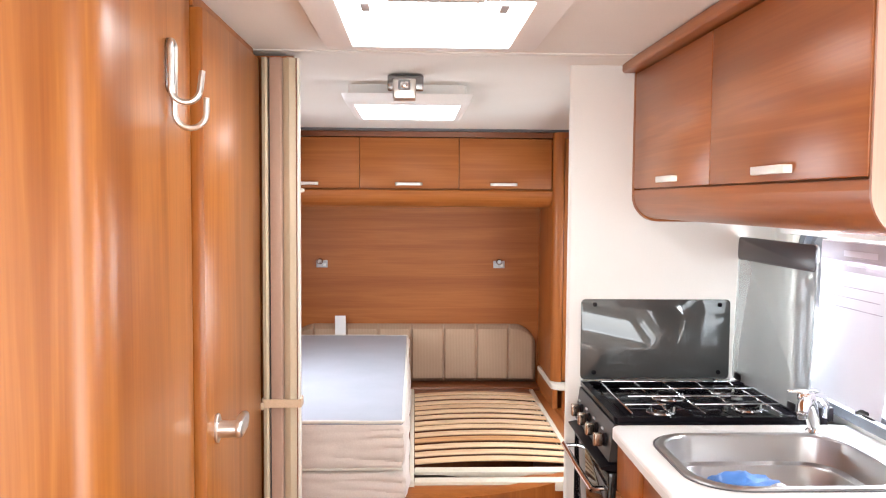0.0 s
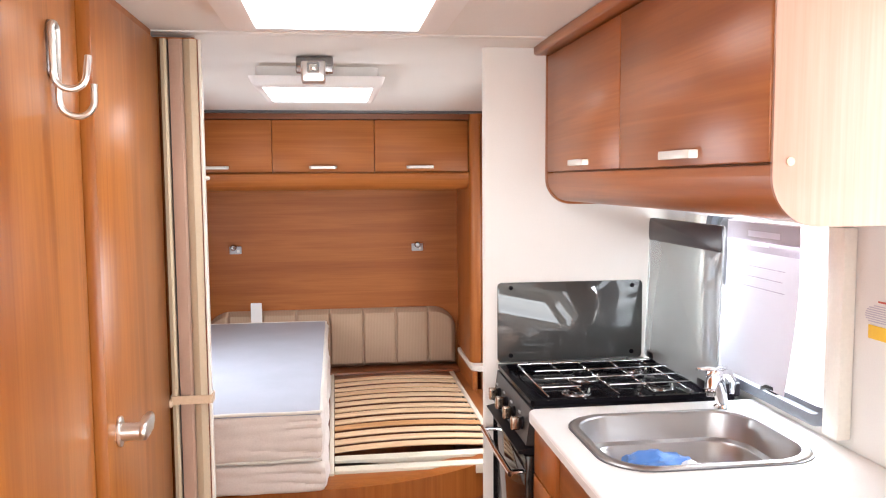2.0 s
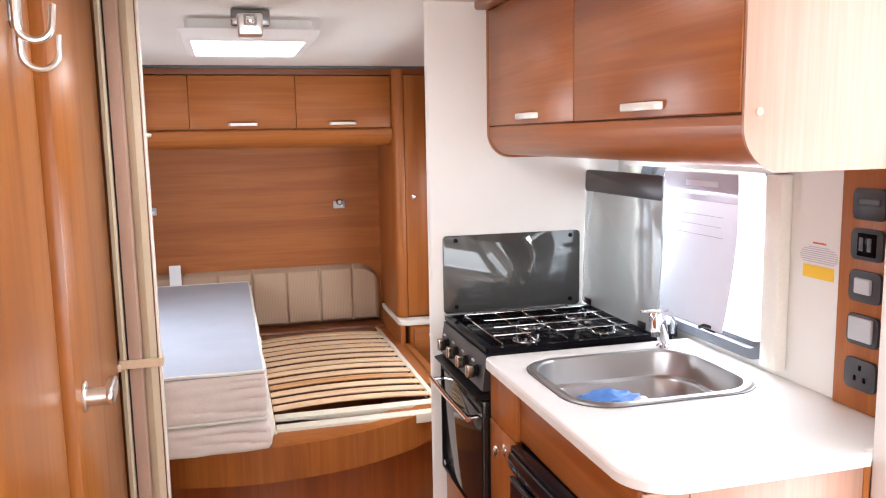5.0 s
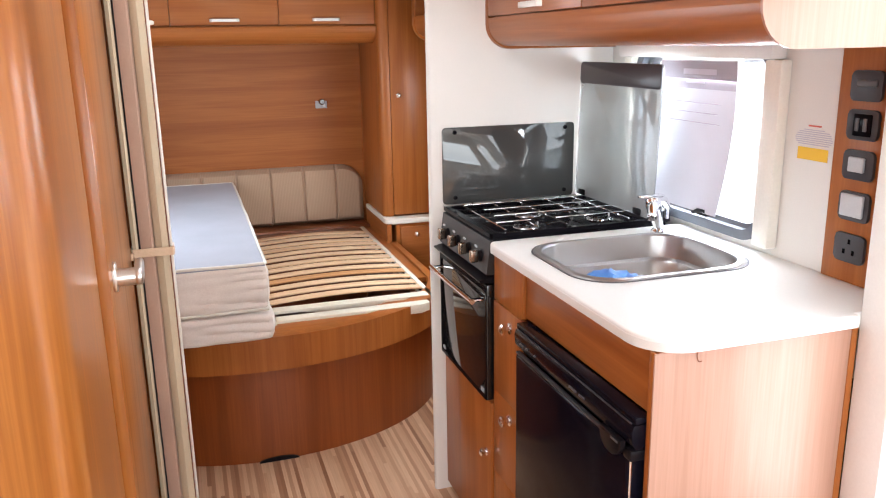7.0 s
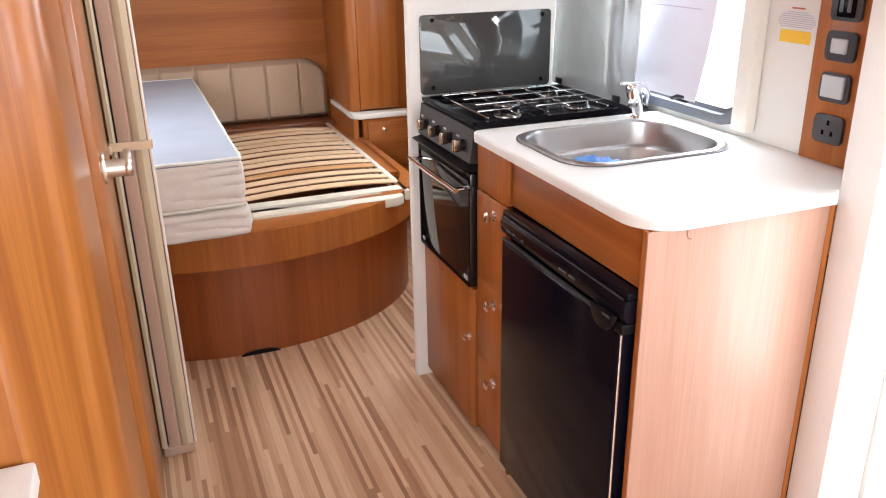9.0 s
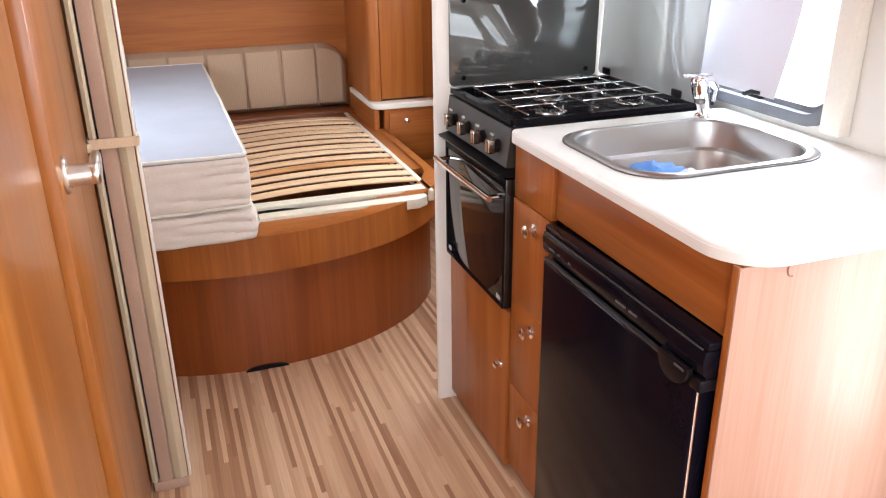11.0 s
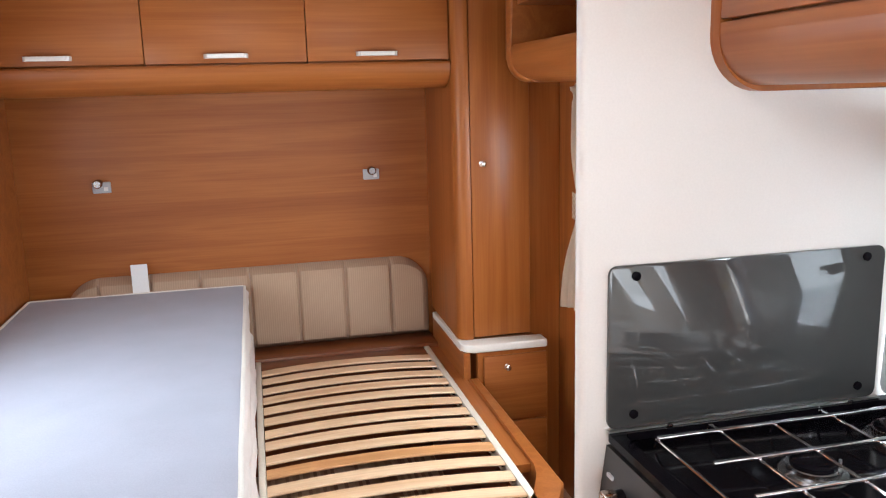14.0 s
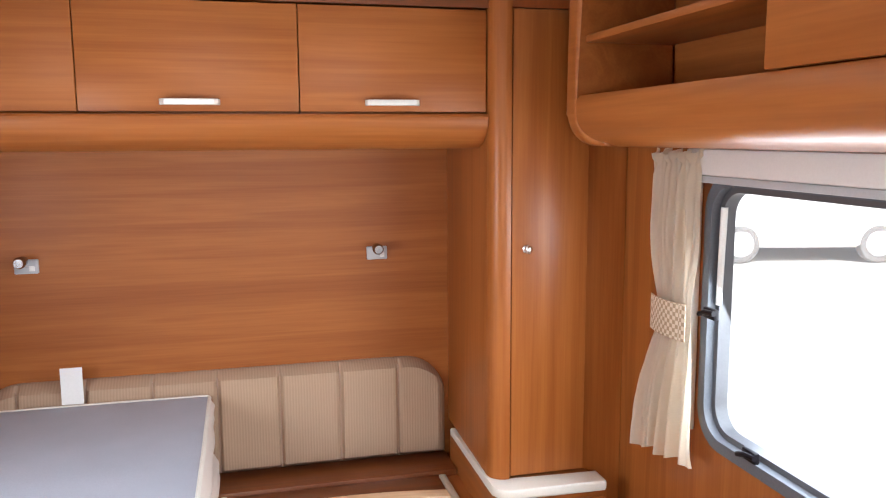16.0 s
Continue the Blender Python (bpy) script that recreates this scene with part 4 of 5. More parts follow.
endp = lambda o: [(FX - o, 1.888), (FX - o, 1.515 - o)] + arc(FX + 0.075, 1.515, 0.075 + o, 180, 270, 10) + [(RIGHT - 0.002, 1.440 - o), (RIGHT - 0.002, 1.888)]
part("end_panel", prism(endp(-0.001), "y", KY1 - 0.022, KY1 + 0.0012, 0.004, None, 3), WOOD_Z, kl, "cherry end panel with a rounded corner")
ep = part("end_panel", prism(endp(-0.002), "y", KY0 - 0.006, KY0, 0.002, None, 3), END_Z, kl, "cherry end panel, daylight painted into its pale colour")
part("screw_cap", lathe([(0.0062, 0), (0.0062, -0.002), (0.003, -0.003)], (0.176, KY0 - 0.006, 1.535), "y", None, 12), STRAP, ep)
for y0, y1, ha, hb_ in ((KY0 + 0.003, -0.199, -0.575, -0.440), (-0.196, KY1 - 0.024, 0.012, 0.134)):
    f = part("flap", box(FX, FX + 0.018, y0, y1, 1.534, 1.862, 0.003), WOOD_Y, kl)
    bar_handle(ha, hb_, FX, 1.554, "y", f, 0.015, 0.019)
part("top_trim", box(FX - 0.036, FX + 0.02, KY0 + 0.001, KY1 - 0.0005, 1.8655, 1.8945, 0.008, 3), WOOD_Y, kl)

# ---- kitchen base units ----
CX, EY = 0.010, -0.774
bu = thing("drawer_unit", "narrow cherry kitchen unit with three drawer fronts and button knobs", "cabinet", (0.25, -0.1, 0))
part("carcass", box(CX + 0.018, RIGHT - 0.002, -0.192, -0.006, 0.05, 0.78), DARKWOOD_Z, bu)
part("top_rail", box(CX + 0.002, CX + 0.018, -0.192, -0.006, 0.800, 0.931, 0.002), WOOD_Z, bu)
for z0_, z1_ in ((0.5425, 0.797), (0.2985, 0.5419), (0.055, 0.2979)):
    d = part("drawer_front", box(CX, CX + 0.017, -0.190, -0.008, z0_, z1_, 0.0006), WOOD_Z, bu)
    knob(CX, -0.124, z1_ - 0.041, d, "x", 1.35)
part("plinth", box(CX + 0.03, CX + 0.045, -0.192, -0.006, 0.0, 0.05), DARKWOOD_Z, bu)

fu = thing("fridge_housing", "cherry housing round the fridge, end panel coloured as if daylit", "cabinet", (0.25, -0.48, 0))
part("end_panel", box(CX, 0.437, EY, EY + 0.004, 0, 0.9315, 0.001), END_Z, fu, "cherry end panel facing the lounge, coloured as if daylit")
part("top_rail", box(CX + 0.012, CX + 0.030, EY + 0.0045, -0.194, 0.806, 0.9315, 0.001), WOOD_Y, fu)
part("edge_strip", box(CX, CX + 0.006, EY + 0.0045, EY + 0.0175, 0, 0.9315, 0.001), WOOD_Z, fu)
part("wall_strip", box(0.4375, 0.452, EY - 0.001, EY + 0.018, 0, 0.9305, 0.002), WOOD_Z, fu, "narrow cherry strip where the panel meets the jamb")
part("side_panel", box(CX + 0.005, RIGHT - 0.002, -0.205, -0.194, 0, 0.79), WOOD_Z, fu)
part("inner_back", box(0.50, 0.51, EY + 0.019, -0.206, 0, 0.79), BLACK_PLASTIC, fu)
part("hook_mark", tube([(0.103 + 0.008 * math.cos(radians(a)), EY - 0.001, 0.919 + 0.013 * math.sin(radians(a))) for a in range(90, 286, 13)], 0.0011, None, 6), DARKWOOD_Z, fu, "small dark hook")

fr = thing("fridge", "black built-in fridge with a top control strip, door shut", "fridge", (0.25, -0.47, 0))
part("body", box(CX + 0.031, 0.49, EY + 0.022, -0.209, 0.02, 0.788), BLACK_PLASTIC, fr)
part("top_plate", box(CX - 0.020, CX + 0.0115, EY + 0.020, -0.2095, 0.790, 0.804, 0.003), FRIDGE_BLACK, fr)
FRX = CX - 0.026
part("control_strip", prism([(CX + 0.012, 0.740), (FRX + 0.010, 0.740), (FRX + 0.002, 0.752), (FRX, 0.775), (FRX + 0.004, 0.789), (CX + 0.012, 0.789)], "y", EY + 0.021, -0.2095, 0.002), FRIDGE_BLACK, fr)
# Charcoal on black paints the thin highlight along the strip's edge.
part("strip_edge", box(FRX + 0.002, FRX + 0.006, EY + 0.03, -0.222, 0.7888, 0.7912, 0.0008), CHARCOAL, fr, "moulded edge, charcoal for its thin highlight")
part("door", box(FRX + 0.002, CX + 0.029, EY + 0.034, -0.212, 0.060, 0.728, 0.008, 3), FRIDGE_BLACK, fr)
# Lip is lighter than the door to paint its highlight.
part("door_lip", box(FRX + 0.001, FRX + 0.012, EY + 0.045, -0.216, 0.7285, 0.7335, 0.001), CHARCOAL, fr, "moulded lip along the door's top, charcoal for its highlight")
gr = part("door_grip", prism(arc(-0.690, 0.742, 0.040, 180, 360, 10, 0.034) + [(-0.650, 0.750), (-0.730, 0.750)], "x", FRX - 0.010, FRX + 0.004, 0.004), BLACK_PLASTIC, fr, "black hollowed door grip")
# Grey sliver painted on as the grip's highlight.
part("grip_highlight", box(FRX - 0.012, FRX - 0.0135, -0.726, -0.700, 0.744, 0.749, 0.001), DARK_GREY, gr)
part("door_trim", prism(arc(FRX + 0.010, EY + 0.040, 0.0062, 140, 310, 8), "z", 0.075, 0.715), CHROME, fr, "silver upright door trim")
part("hinge", box(FRX, CX + 0.02, EY + 0.022, EY + 0.050, 0.716, 0.738, 0.004), BLACK_PLASTIC, fr)
for y, w in ((-0.255, 0.010), (-0.285, 0.004), (-0.330, 0.004), (-0.520, 0.016), (-0.560, 0.012)):
    part("indicator", box(FRX - 0.0015, FRX + 0.001, y - w, y + w, 0.761, 0.765, 0.0005), DARK_GREY, fr)

cd = thing("cooker_cupboard", "cherry cupboard door under the cooker", "cabinet", (0.25, 0.2, 0))
part("carcass", box(CX + 0.018, RIGHT - 0.002, 0.0, 0.411, 0.03, 0.49), DARKWOOD_Z, cd)
d = part("door", box(CX - 0.004, CX + 0.017, 0.004, 0.411, 0.03, 0.492, 0.003), WOOD_Z, cd)
knob(CX - 0.004, 0.036, 0.330, d, "x")

# ---- worktop with the sink cut out ----
WX0, WX1, WY0, WY1, WZ = -0.006, RIGHT - 0.001, -0.789, -0.002, 0.957
SX0, SX1, SY0, SY1 = 0.052, 0.504, -0.452, -0.082


def filled(outer, holes, z_top, z_bot):
    bm = bmesh.new()
    es = []
    for loop in [outer] + holes:
        vs = [bm.verts.new((x, y, z_top)) for x, y in loop]
        es += [bm.edges.new((vs[i], vs[(i + 1) % len(vs)])) for i in range(len(vs))]
    faces = [g for g in bmesh.ops.triangle_fill(bm, edges=es, use_beauty=True)["geom"] if isinstance(g, bmesh.types.BMFace)]
    up = bmesh.ops.extrude_face_region(bm, geom=faces)["geom"]
    for v in up:
        if isinstance(v, bmesh.types.BMVert):
            v.co.z = z_bot
    rim = [e for e in bm.edges if len(e.link_faces) == 2 and e.calc_face_angle(0) > 1.0 and e.verts[0].co.z > z_bot + 1e-4 and e.verts[1].co.z > z_bot + 1e-4]
    bmesh.ops.bevel(bm, geom=rim, offset=0.005, segments=3, affect="EDGES", profile=0.5)
    return bm


outer = [(WX1, WY0)] + [(WX1, WY1), (WX0 + 0.022, WY1)] + arc(WX0 + 0.022, WY1 - 0.03, 0.022, 90, 180, 6, 0.03) + arc(WX0 + 0.09, WY0 + 0.09, 0.09, 180, 270, 12) + [(0.438, WY0), (0.438, EY + 0.001), (WX1, EY + 0.001)]
outer = outer[1:]
wt = thing("worktop", "white laminate kitchen worktop with a rounded corner", "worktop", (0.27, -0.4, 0.932))
part("board", filled(outer, [rounded(SX0 + 0.012, SX1 - 0.012, SY0 + 0.012, SY1 - 0.012, 0.09, 8)], WZ, 0.932), LAMINATE, wt)

band = [(WX0 - 0.0008, WY1 - 0.04)] + arc(WX0 + 0.09, WY0 + 0.09, 0.0908, 180, 270, 14) + [(0.436, WY0 - 0.0008)]
band += [(0.436, WY0 + 0.001)] + arc(WX0 + 0.09, WY0 + 0.09, 0.089, 270, 180, 14) + [(WX0 + 0.001, WY1 - 0.04)]
part("edge_band", prism(band, "z", 0.9335, 0.9495), EDGE_BAND, wt, "slightly greyer edge strip")

sk = thing("sink", "stainless steel sink with rounded corners let into the worktop", "sink", (0.285, -0.27, 0.85))
bm = bmesh.new()
steps = [(0.0, WZ + 0.001, 0.10), (0.003, WZ + 0.005, 0.10), (0.010, WZ + 0.007, 0.098), (0.018, WZ + 0.005, 0.093), (0.021, WZ + 0.001, 0.091), (0.027, WZ - 0.050, 0.086), (0.029, WZ - 0.055, 0.084), (0.047, WZ - 0.058, 0.072), (0.050, WZ - 0.062, 0.070), (0.060, WZ - 0.104, 0.062), (0.070, WZ - 0.114, 0.056), (0.095, WZ - 0.118, 0.045), (0.15, WZ - 0.119, 0.02)]
rows = [[bm.verts.new((x, y, z)) for x, y in rounded(SX0 + o, SX1 - o, SY0 + o, SY1 - o, r, 8)] for o, z, r in steps]
for a, b in zip(rows, rows[1:]):
    for i in range(len(a)):
        bm.faces.new((a[i], a[(i + 1) % len(a)], b[(i + 1) % len(b)], b[i]))
bm.faces.new(rows[-1])
part("bowl", bm, STEEL, sk, "", 32)
part("rim_seal", ring(rounded(SX0 - 0.003, SX1 + 0.003, SY0 - 0.003, SY1 + 0.003, 0.102, 8), rounded(SX0 + 0.001, SX1 - 0.001, SY0 + 0.001, SY1 - 0.001, 0.10, 8), "z", WZ + 0.0002, WZ + 0.0022), DARK_GREY, sk, "dark sealing line round the rim")
part("waste", lathe([(0.03, 0), (0.03, 0.003), (0.012, 0.001)], (0.29, -0.30, WZ - 0.1178)), CHROME, sk)

bag = thing("plastic_bag", "crumpled blue and clear plastic bag lying in the sink", "bag", (0.22, -0.30, 0.82))


def crumple(cx, cy, z, rx, ry, h, seed):
    bm = bmesh.new()
    bmesh.ops.create_icosphere(bm, subdivisions=4, radius=1)
    for v in bm.verts:
        k = 1 + 0.35 * noise.noise(v.co * 2.2 + Vector((seed, 0, 0))) + 0.18 * noise.noise(v.co * 6 + Vector((0, seed, 0)))
        v.co = (cx + v.co.x * rx * k, cy + v.co.y * ry * k, z + max(0, v.co.z * h * k + h * 0.3))
    return bm


part("blue_film", crumple(0.235, -0.225, WZ - 0.117, 0.095, 0.070, 0.050, 2.0), BLUE_BAG, bag, "blue plastic film")
part("clear_film", crumple(0.300, -0.275, WZ - 0.117, 0.070, 0.045, 0.046, 9.0), CLEAR_BAG, bag, "clear plastic film")

tap = thing("mixer_tap", "chrome single-lever mixer tap behind the sink", "tap", (0.462, -0.072, WZ))
part("base_ring", lathe([(0.021, 0), (0.021, 0.005), (0.016, 0.010)], (0.462, -0.072, WZ)), CHROME, tap)
part("body", tube([(0.462, -0.072, WZ + 0.008), (0.457, -0.073, WZ + 0.030), (0.446, -0.075, WZ + 0.060), (0.438, -0.077, WZ + 0.082)], [0.013, 0.015, 0.020, 0.021], None, 18), CHROME, tap)
part("spout", tube([(0.440, -0.078, WZ + 0.074), (0.424, -0.100, WZ + 0.078), (0.408, -0.122, WZ + 0.074), (0.400, -0.134, WZ + 0.062)], [0.018, 0.016, 0.014, 0.012], None, 14), CHROME, tap)
part("outlet", lathe([(0.012, 0), (0.012, -0.008), (0.009, -0.010)], (0.400, -0.134, WZ + 0.060)), DARK_CHROME, tap)
part("lever_hub", lathe([(0.020, 0), (0.021, 0.010), (0.017, 0.018), (0.006, 0.021)], (0.438, -0.077, WZ + 0.080)), CHROME, tap)
part("lever", prism(rounded(0.392, 0.470, -0.088, -0.068, 0.009), "z", WZ + 0.099, WZ + 0.105, 0.002), CHROME, tap, "flat chrome lever")
part("hose_arm", tube([(0.452, -0.072, WZ + 0.090), (0.474, -0.072, WZ + 0.086), (0.487, -0.073, WZ + 0.066), (0.484, -0.073, WZ + 0.036)], [0.012, 0.012, 0.009, 0.006], None, 12), CHROME, tap)

# ---- cooker ----
ck = thing("cooker", "black gas cooker with oven, chrome pan grid and glass lid raised", "cooker", (0.25, 0.2, 0.5))
FXC = -0.006
part("body", box(FXC + 0.03, 0.548, 0.001, 0.411, 0.4935, 0.945), BLACK, ck)
part("hob_plate", box(FXC + 0.02, 0.535, 0.002, 0.411, 0.9455, 0.962, 0.004), BLACK, ck)
part("hob_rim", ring(rounded(FXC + 0.012, 0.54, 0.0005, 0.412, 0.012), rounded(FXC + 0.032, 0.515, 0.016, 0.396, 0.01), "z", 0.9625, 0.974), BLACK, ck)
part("rear_vent", prism([(0.488, 0.9625), (0.494, 0.985), (0.506, 0.996), (0.548, 0.996), (0.548, 0.9625)], "y", 0.004, 0.408, 0.002), BLACK_PLASTIC, ck)
for i in range(9):
    part("vent_slot", box(0.512, 0.536, 0.20 + i * 0.02, 0.211 + i * 0.02, 0.9962, 0.9975), DARK_GREY, ck)
part("control_panel", prism([(FXC + 0.03, 0.862), (FXC, 0.864), (FXC + 0.012, 0.955), (FXC + 0.03, 0.955)], "y", 0.004, 0.409), PANEL_STEEL, ck)
for i in range(4):
    y = 0.062 + i * 0.094
    k = part("control_knob", lathe([(0.0165, 0), (0.0160, -0.006), (0.013, -0.009), (0.010, -0.010)], (FXC + 0.006, y, 0.903), "x"), BLACK_PLASTIC, ck)
    part("grip", box(FXC - 0.026, FXC - 0.003, y - 0.0085, y + 0.0085, 0.886, 0.920, 0.004, 3), WARM_CHROME, k, "bronzed chrome grip")
    part("mark", box(FXC + 0.004, FXC + 0.0085, y + 0.030, y + 0.046, 0.918, 0.923), GREY_PLASTIC, ck)
part("ledge", prism([(FXC + 0.03, 0.838), (FXC - 0.018, 0.844), (FXC - 0.021, 0.850), (FXC + 0.03, 0.861)], "y", 0.003, 0.411), BLACK_PLASTIC, ck)
od = part("oven_door", box(FXC, FXC + 0.029, 0.004, 0.409, 0.502, 0.836, 0.004), OVEN_GLASS, ck)
part("door_frame", ring(rounded(0.004, 0.409, 0.502, 0.836, 0.006), rounded(0.012, 0.401, 0.512, 0.815, 0.01), "x", FXC - 0.0012, FXC), BLACK, od)
part("handle", tube([(FXC - 0.036, 0.016, 0.790), (FXC - 0.038, 0.2, 0.790), (FXC - 0.036, 0.392, 0.790)], 0.0075, None, 12), CHROME, od, "chrome bar handle")
for y in (0.028, 0.380):
    part("handle_post", tube([(FXC - 0.036, y, 0.790), (FXC, y, 0.790)], 0.006), CHROME, od)
part("badge", box(FXC - 0.003, FXC - 0.001, 0.020, 0.044, 0.520, 0.532, 0.001), GREY_PLASTIC, od, "small pale badge")
part("badge", box(FXC - 0.003, FXC - 0.001, 0.366, 0.385, 0.520, 0.532, 0.001), GREY_PLASTIC, od, "small pale badge")
for bx_, by_, br in ((0.215, 0.245, 0.034), (0.150, 0.100, 0.028), (0.385, 0.125, 0.030), (0.390, 0.310, 0.026)):
    b = part("burner", lathe([(br + 0.010, 0), (br + 0.008, 0.003), (br, 0.005), (br, 0.011), (br * 0.9, 0.012)], (bx_, by_, 0.962)), DARK_CHROME, ck, "steel burner ring")
    part("burner_cap", lathe([(br * 0.85, 0), (br * 0.85, 0.004), (br * 0.6, 0.006)], (bx_, by_, 0.974)), BLACK, b)
    part("igniter", tube([(bx_ + br + 0.006, by_, 0.962), (bx_ + br + 0.006, by_, 0.974)], 0.0022, None, 6), SATIN, b)
gz = 0.980
for y, x0_, x1_ in ((0.352, 0.055, 0.45), (0.265, 0.085, 0.47), (0.178, 0.085, 0.47), (0.092, 0.055, 0.16), (0.092, 0.235, 0.47)):
    part("grid_bar", box(x0_, x1_, y - 0.0035, y + 0.0035, gz + 0.001, gz + 0.005, 0.0012), CHROME, ck, "flat chrome pan bar")
for x, yb_ in ((0.055, 0.362), (0.150, 0.384), (0.235, 0.362), (0.330, 0.384), (0.425, 0.362)):
    part("grid_wire", tube(bend([(x, 0.022, gz - 0.001), (x, yb_ - 0.006, gz), (x, yb_, 0.966)], 0.004, 3), 0.0022, None, 8), CHROME, ck)
for x, y in ((0.10, 0.402), (0.40, 0.402)):
    part("screw", lathe([(0.005, 0), (0.005, 0.003), (0.002, 0.004)], (x, y, 0.974), "z", None, 10), CHROME, ck)
def leaning(z_lo, z_hi, off, thick):
    bm = prism(rounded(-0.046, 0.406, z_lo, z_hi, 0.012), "x", 0.455 + off, 0.455 + off + thick, 0.001)
    for v in bm.verts:
        v.co.x += (v.co.z - 0.985) * 0.034
    return bm


lid = part("glass_lid", leaning(0.985, 1.398, 0.0, 0.005), LID_GLASS, ck, "raised grey glass lid")
part("lid_band", leaning(1.333, 1.3975, -0.0036, 0.0028), LID_BAND, lid, "dark band along the lid's edge")
for y in (0.03, 0.36):
    part("lid_hinge", box(0.452, 0.475, y - 0.02, y + 0.02, 0.985, 1.004, 0.003), BLACK_PLASTIC, ck)

sp = thing("splashback", "smoked glass splashback screwed to the partition behind the cooker", "splashback", (0.23, WALL_Y - 0.004, 0.978))
part("glass", prism(rounded(0.006, 0.446, 0.978, 1.213, 0.012), "y", WALL_Y - 0.009, WALL_Y - 0.0035, 0.001), SPLASH, sp)
for x in (0.045, 0.414):
    for z in (1.198, 0.998):
        part("screw_cap", lathe([(0.0065, 0), (0.0065, -0.003), (0.003, -0.004)], (x, WALL_Y - 0.009, z), "y", None, 12), BLACK, sp)
part("bottom_strip", box(0.006, 0.452, WALL_Y - 0.013, WALL_Y - 0.002, 0.9745, 0.9775), SATIN, sp)

# ---- kitchen wall: blind rails, poster, notices, switches ----
kb = thing("window_blind_frame", "cream blind cassette and side rails round the kitchen window", "blind", (RIGHT, -0.02, 1.2))
part("cassette", box(0.535, RIGHT - 0.001, -0.37, 0.30, 1.413, 1.447, 0.005), WHITE_PLASTIC, kb)
part("side_rail", box(0.550, RIGHT - 0.001, 0.248, 0.292, 0.975, 1.412, 0.005), CREAM_TRIM, kb)
part("side_rail", box(0.548, RIGHT - 0.001, -0.390, -0.335, 0.975, 1.412, 0.005), CREAM_TRIM, kb)

ps = thing("window_notice", "translucent printed sheet hanging over the kitchen window", "poster", (0.56, -0.07, 1.03))
side = [(0.105 - 0.034 * math.sin(t / 12 * 1.7), 1.018 + 0.39 * t / 12) for t in range(13)]
other = [(-0.205 - 0.05 * math.sin(t / 12 * 2.0), 1.018 + 0.39 * t / 12) for t in range(12, -1, -1)]
bm = prism(side + other, "x", 0.5400, 0.5406)
sheet = part("sheet", bm, POSTER, ps)

part("print_band", prism([(0.073, 1.336), (0.071, 1.405), (-0.250, 1.405), (-0.2535, 1.336)], "x", 0.5388, 0.5392), POSTER_HEAD, ps, "lilac band along the top").visible_shadow = False
for z, h, y0, y1, mt in ((1.372, 0.014, -0.035, -0.175, PALE_INK), (1.350, 0.008, -0.05, -0.13, PALE_INK), (1.300, 0.0018, 0.05, -0.20, POSTER_PRINT), (1.275, 0.0018, 0.05, -0.19, POSTER_PRINT), (1.250, 0.0018, 0.05, -0.20, POSTER_PRINT)):
    part("print_bar", box(0.5375, 0.5379, y0, y1, z, z + h), mt, ps)

nt = thing("safety_notice", "printed notice above a yellow sticker on the wall", "sign", (RIGHT, -0.49, 1.19))
part("yellow_sticker", box(RIGHT - 0.0015, RIGHT - 0.0005, -0.520, -0.430, 1.197, 1.224), YELLOW, nt, "yellow sticker")
part("red_bar", box(RIGHT - 0.0015, RIGHT - 0.0005, -0.494, -0.456, 1.270, 1.2735), RED_INK, nt)
for i, w in enumerate((0.030, 0.044, 0.050, 0.053, 0.055, 0.055, 0.052, 0.046)):
    part("text_bar", box(RIGHT - 0.0015, RIGHT - 0.0005, -0.474 - w, -0.474 + w, 1.2620 - i * 0.0045, 1.2638 - i * 0.0045), PALE_INK, nt)

sw = thing("switch_panel", "upright cherry panel carrying five grey switches and sockets", "panel", (RIGHT, -0.61, 0.96))
part("board", box(RIGHT - 0.014, RIGHT - 0.001, -0.700, -0.546, 0.9575, 1.448, 0.003), WOOD_Z, sw)
for i, z in enumerate((1.365, 1.288, 1.207, 1.122, 1.034)):
    pl = part("switch_plate", prism(rounded(-0.662, -0.584, z - 0.030, z + 0.030, 0.010), "x", RIGHT - 0.022, RIGHT - 0.0145, 0.002), CHARCOAL, sw)
    if i == 0:
        part("display", box(RIGHT - 0.025, RIGHT - 0.0215, -0.652, -0.60, z - 0.002, z + 0.012, 0.003), DARK_GREY, pl)
    elif i == 1:
        part("recess", box(RIGHT - 0.025, RIGHT - 0.0215, -0.648, -0.602, z - 0.022, z + 0.022, 0.002), BLACK, pl)
        for y in (-0.634, -0.614):
            part("pin", box(RIGHT - 0.027, RIGHT - 0.0252, y - 0.005, y + 0.005, z - 0.012, z + 0.014, 0.001), DARK_GREY, pl)
    elif i in (2, 3):
        s = 0.017 if i == 2 else 0.026
        part("rocker", box(RIGHT - 0.029, RIGHT - 0.0215, -0.626 - s, -0.620 + s, z - s * 0.8, z + s, 0.003), GREY_PLASTIC, pl)
    else:
        for y, zz in ((-0.624, z + 0.014), (-0.636, z - 0.008), (-0.612, z - 0.008)):
            part("socket_hole", box(RIGHT - 0.0232, RIGHT - 0.0216, y - 0.003, y + 0.003, zz - 0.005, zz + 0.005), BLACK, pl)

# entrance side: white door jamb
structure("door_jamb", box(0.4525, RIGHT - 0.001, EY - 0.085, EY + 0.0, 0, 1.44, 0.004), WHITE_PLASTIC, "white moulded jamb beside the entrance", "trim")

sc_ = thing("side_cabinet", "low cherry side cabinet with a white top beside the washroom", "cabinet", (-1.11, -1.45, 0))
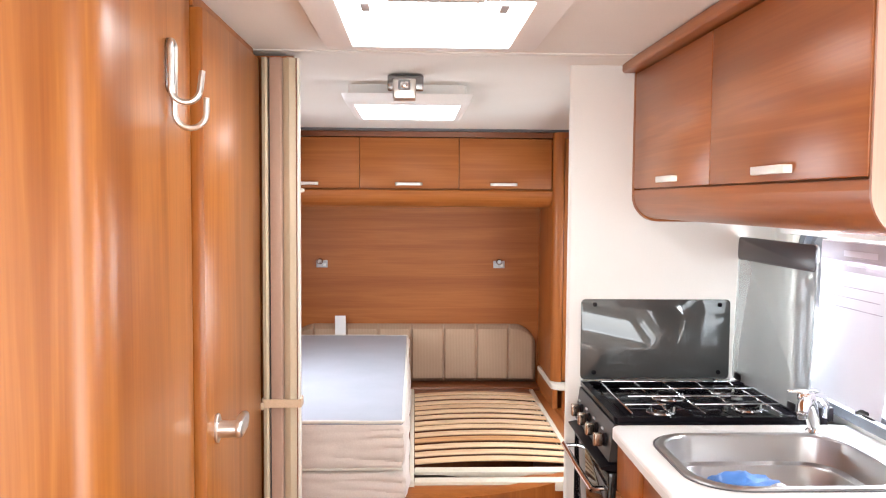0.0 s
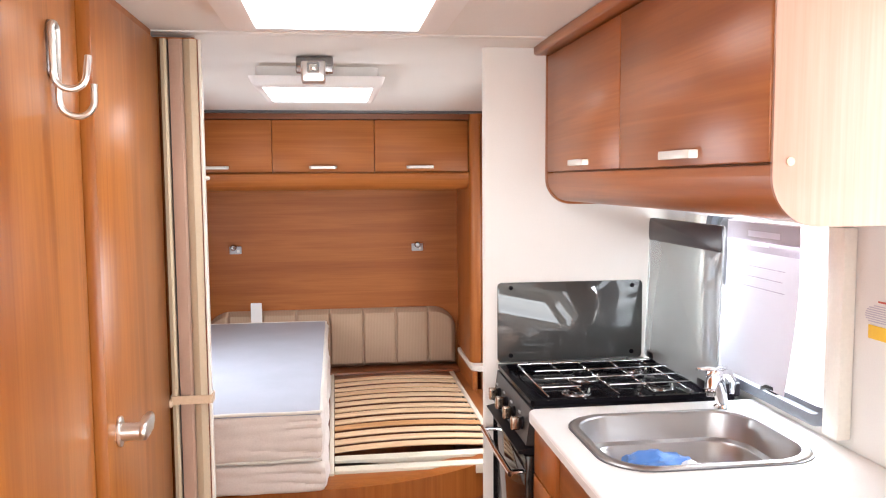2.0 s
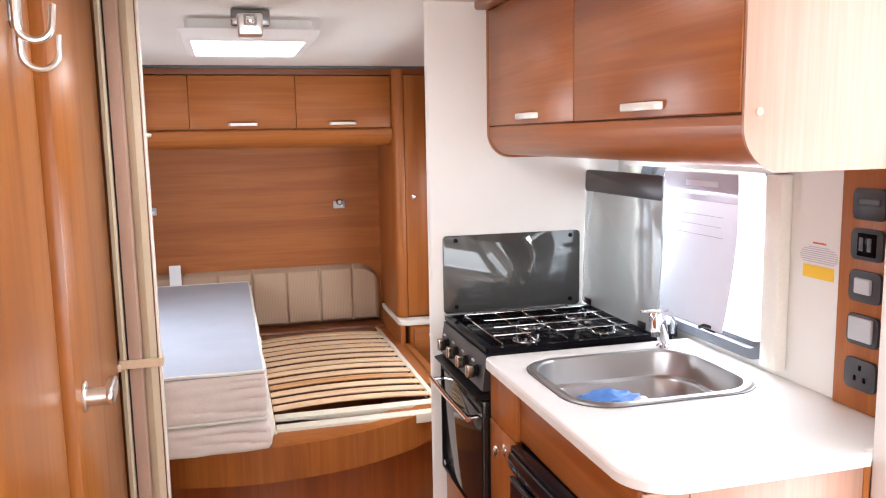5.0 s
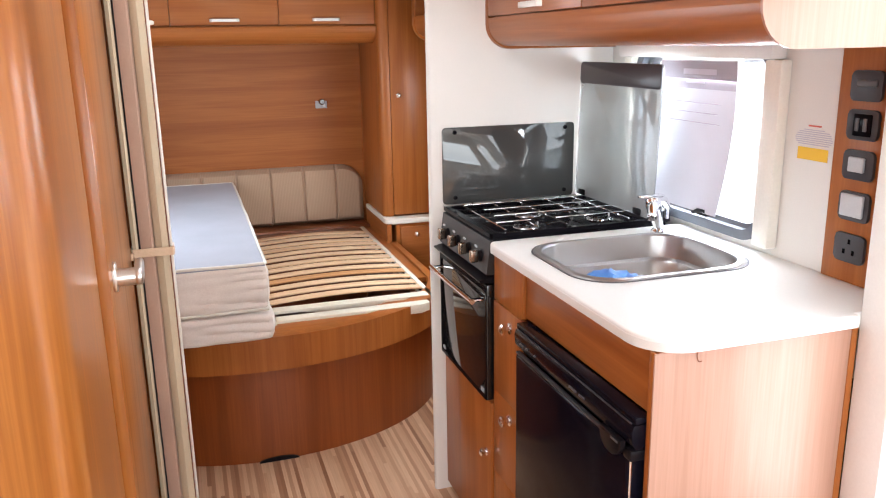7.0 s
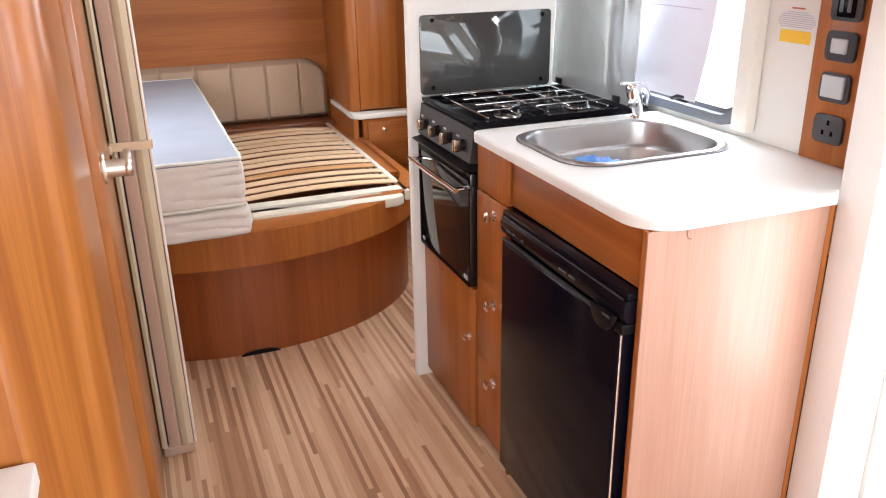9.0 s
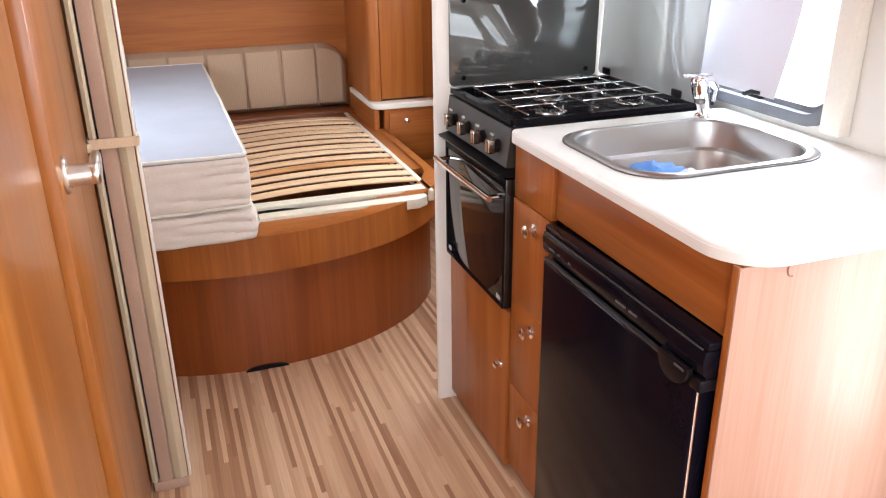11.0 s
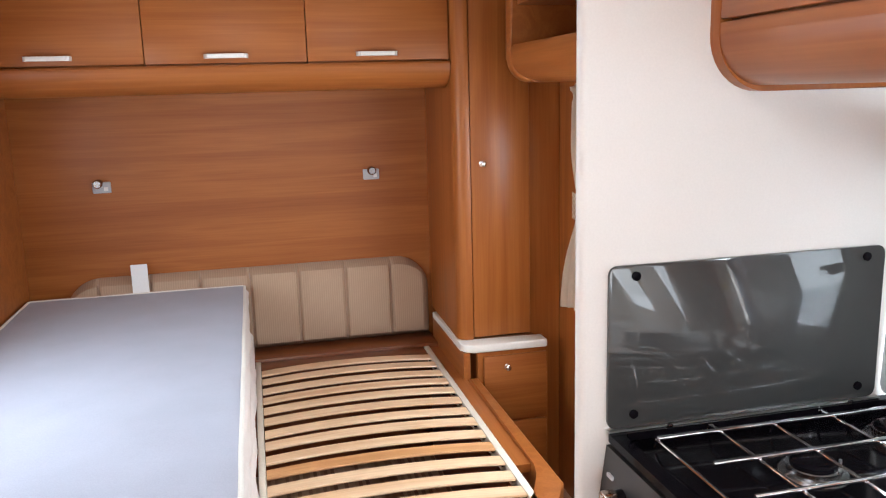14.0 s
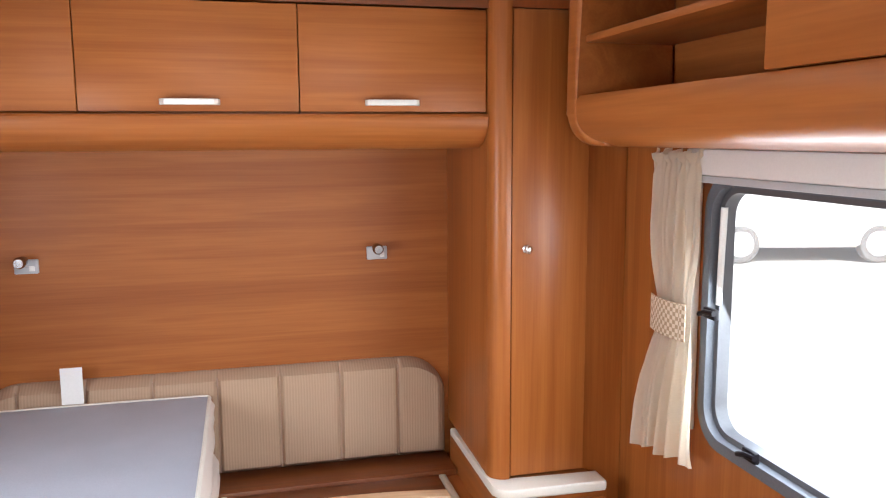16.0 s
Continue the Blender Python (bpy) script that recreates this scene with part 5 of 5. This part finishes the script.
part("carcass", box(LEFT + 0.002, -0.990, -1.80, -1.033, 0.0, 0.868), WOOD_Z, sc_)
part("top", box(LEFT + 0.002, -0.979, -1.82, -1.034, 0.870, 0.900, 0.004), LAMINATE, sc_, "white laminate top")

# ---- lounge behind, only its plain shapes ----
structure("lounge_seat_left", box(LEFT + 0.002, -0.75, -4.0, -2.1, 0, 0.42, 0.02), QUILT, "beige lounge seat", "seat")
structure("lounge_seat_right", box(0.05, RIGHT - 0.002, -4.0, -1.75, 0, 0.42, 0.02), QUILT, "beige lounge seat", "seat")

# ---- outside ----
structure("ground", box(-60, 60, -60, 60, -0.62, -0.60), GROUND, "pale gravel yard", "ground")


def far_caravan(cx, cy, turn):
    c = thing("far_caravan", "white motor caravan parked across the yard", "caravan", (0, 0, -0.6), "parked caravans")
    part("body", box(-2.8, 2.8, -1.1, 1.1, -0.36, 1.95, 0.16, 4), WHITE_GRP, c)
    for x in (-1.3, 1.3):
        wn_ = part("window", prism(rounded(x - 0.5, x + 0.5, 1.0, 1.5, 0.1), "y", -1.112, -1.101), DARK_GREY, c)
        part("window_frame", ring(rounded(x - 0.54, x + 0.54, 0.96, 1.54, 0.12), rounded(x - 0.5, x + 0.5, 1.0, 1.5, 0.1), "y", -1.116, -1.1005), GREY_PLASTIC, wn_)
    for x in (-1.135, 1.135):
        # Arches take the body's white, washed out as by glare.
        part("wheel_arch", prism(arc(x, -0.30, 0.40, 0, 180, 12), "y", -1.106, -1.1005), WHITE_GRP, c)
        for y, s_ in ((-1.03, -1), (1.03, 1)):
            w_ = part("wheel", lathe([(0.20, -0.09), (0.30, -0.085), (0.32, -0.06), (0.32, 0.06), (0.30, 0.085), (0.20, 0.09)], (x, y, -0.28), "y"), TYRE, c)
            part("hub_cap", lathe([(0.215, 0.0), (0.20, 0.02 * s_), (0.08, 0.035 * s_)], (x, y + 0.086 * s_, -0.28), "y"), WHITE_GRP, w_)
    part("side_lamp", box(1.9, 2.1, -1.118, -1.1005, 0.70, 0.76, 0.004), YELLOW, c, "amber side lamp")
    c.matrix_basis = pose(cx, cy, -0.6, 0, 0, turn)
    return c


cv = far_caravan(8.85, 12.35, -13.8)
copy_thing(cv, pose(12.0, 4.5, -0.6, 0, 0, -80))
copy_thing(cv, pose(12.5, -3.5, -0.6, 0, 0, -95))
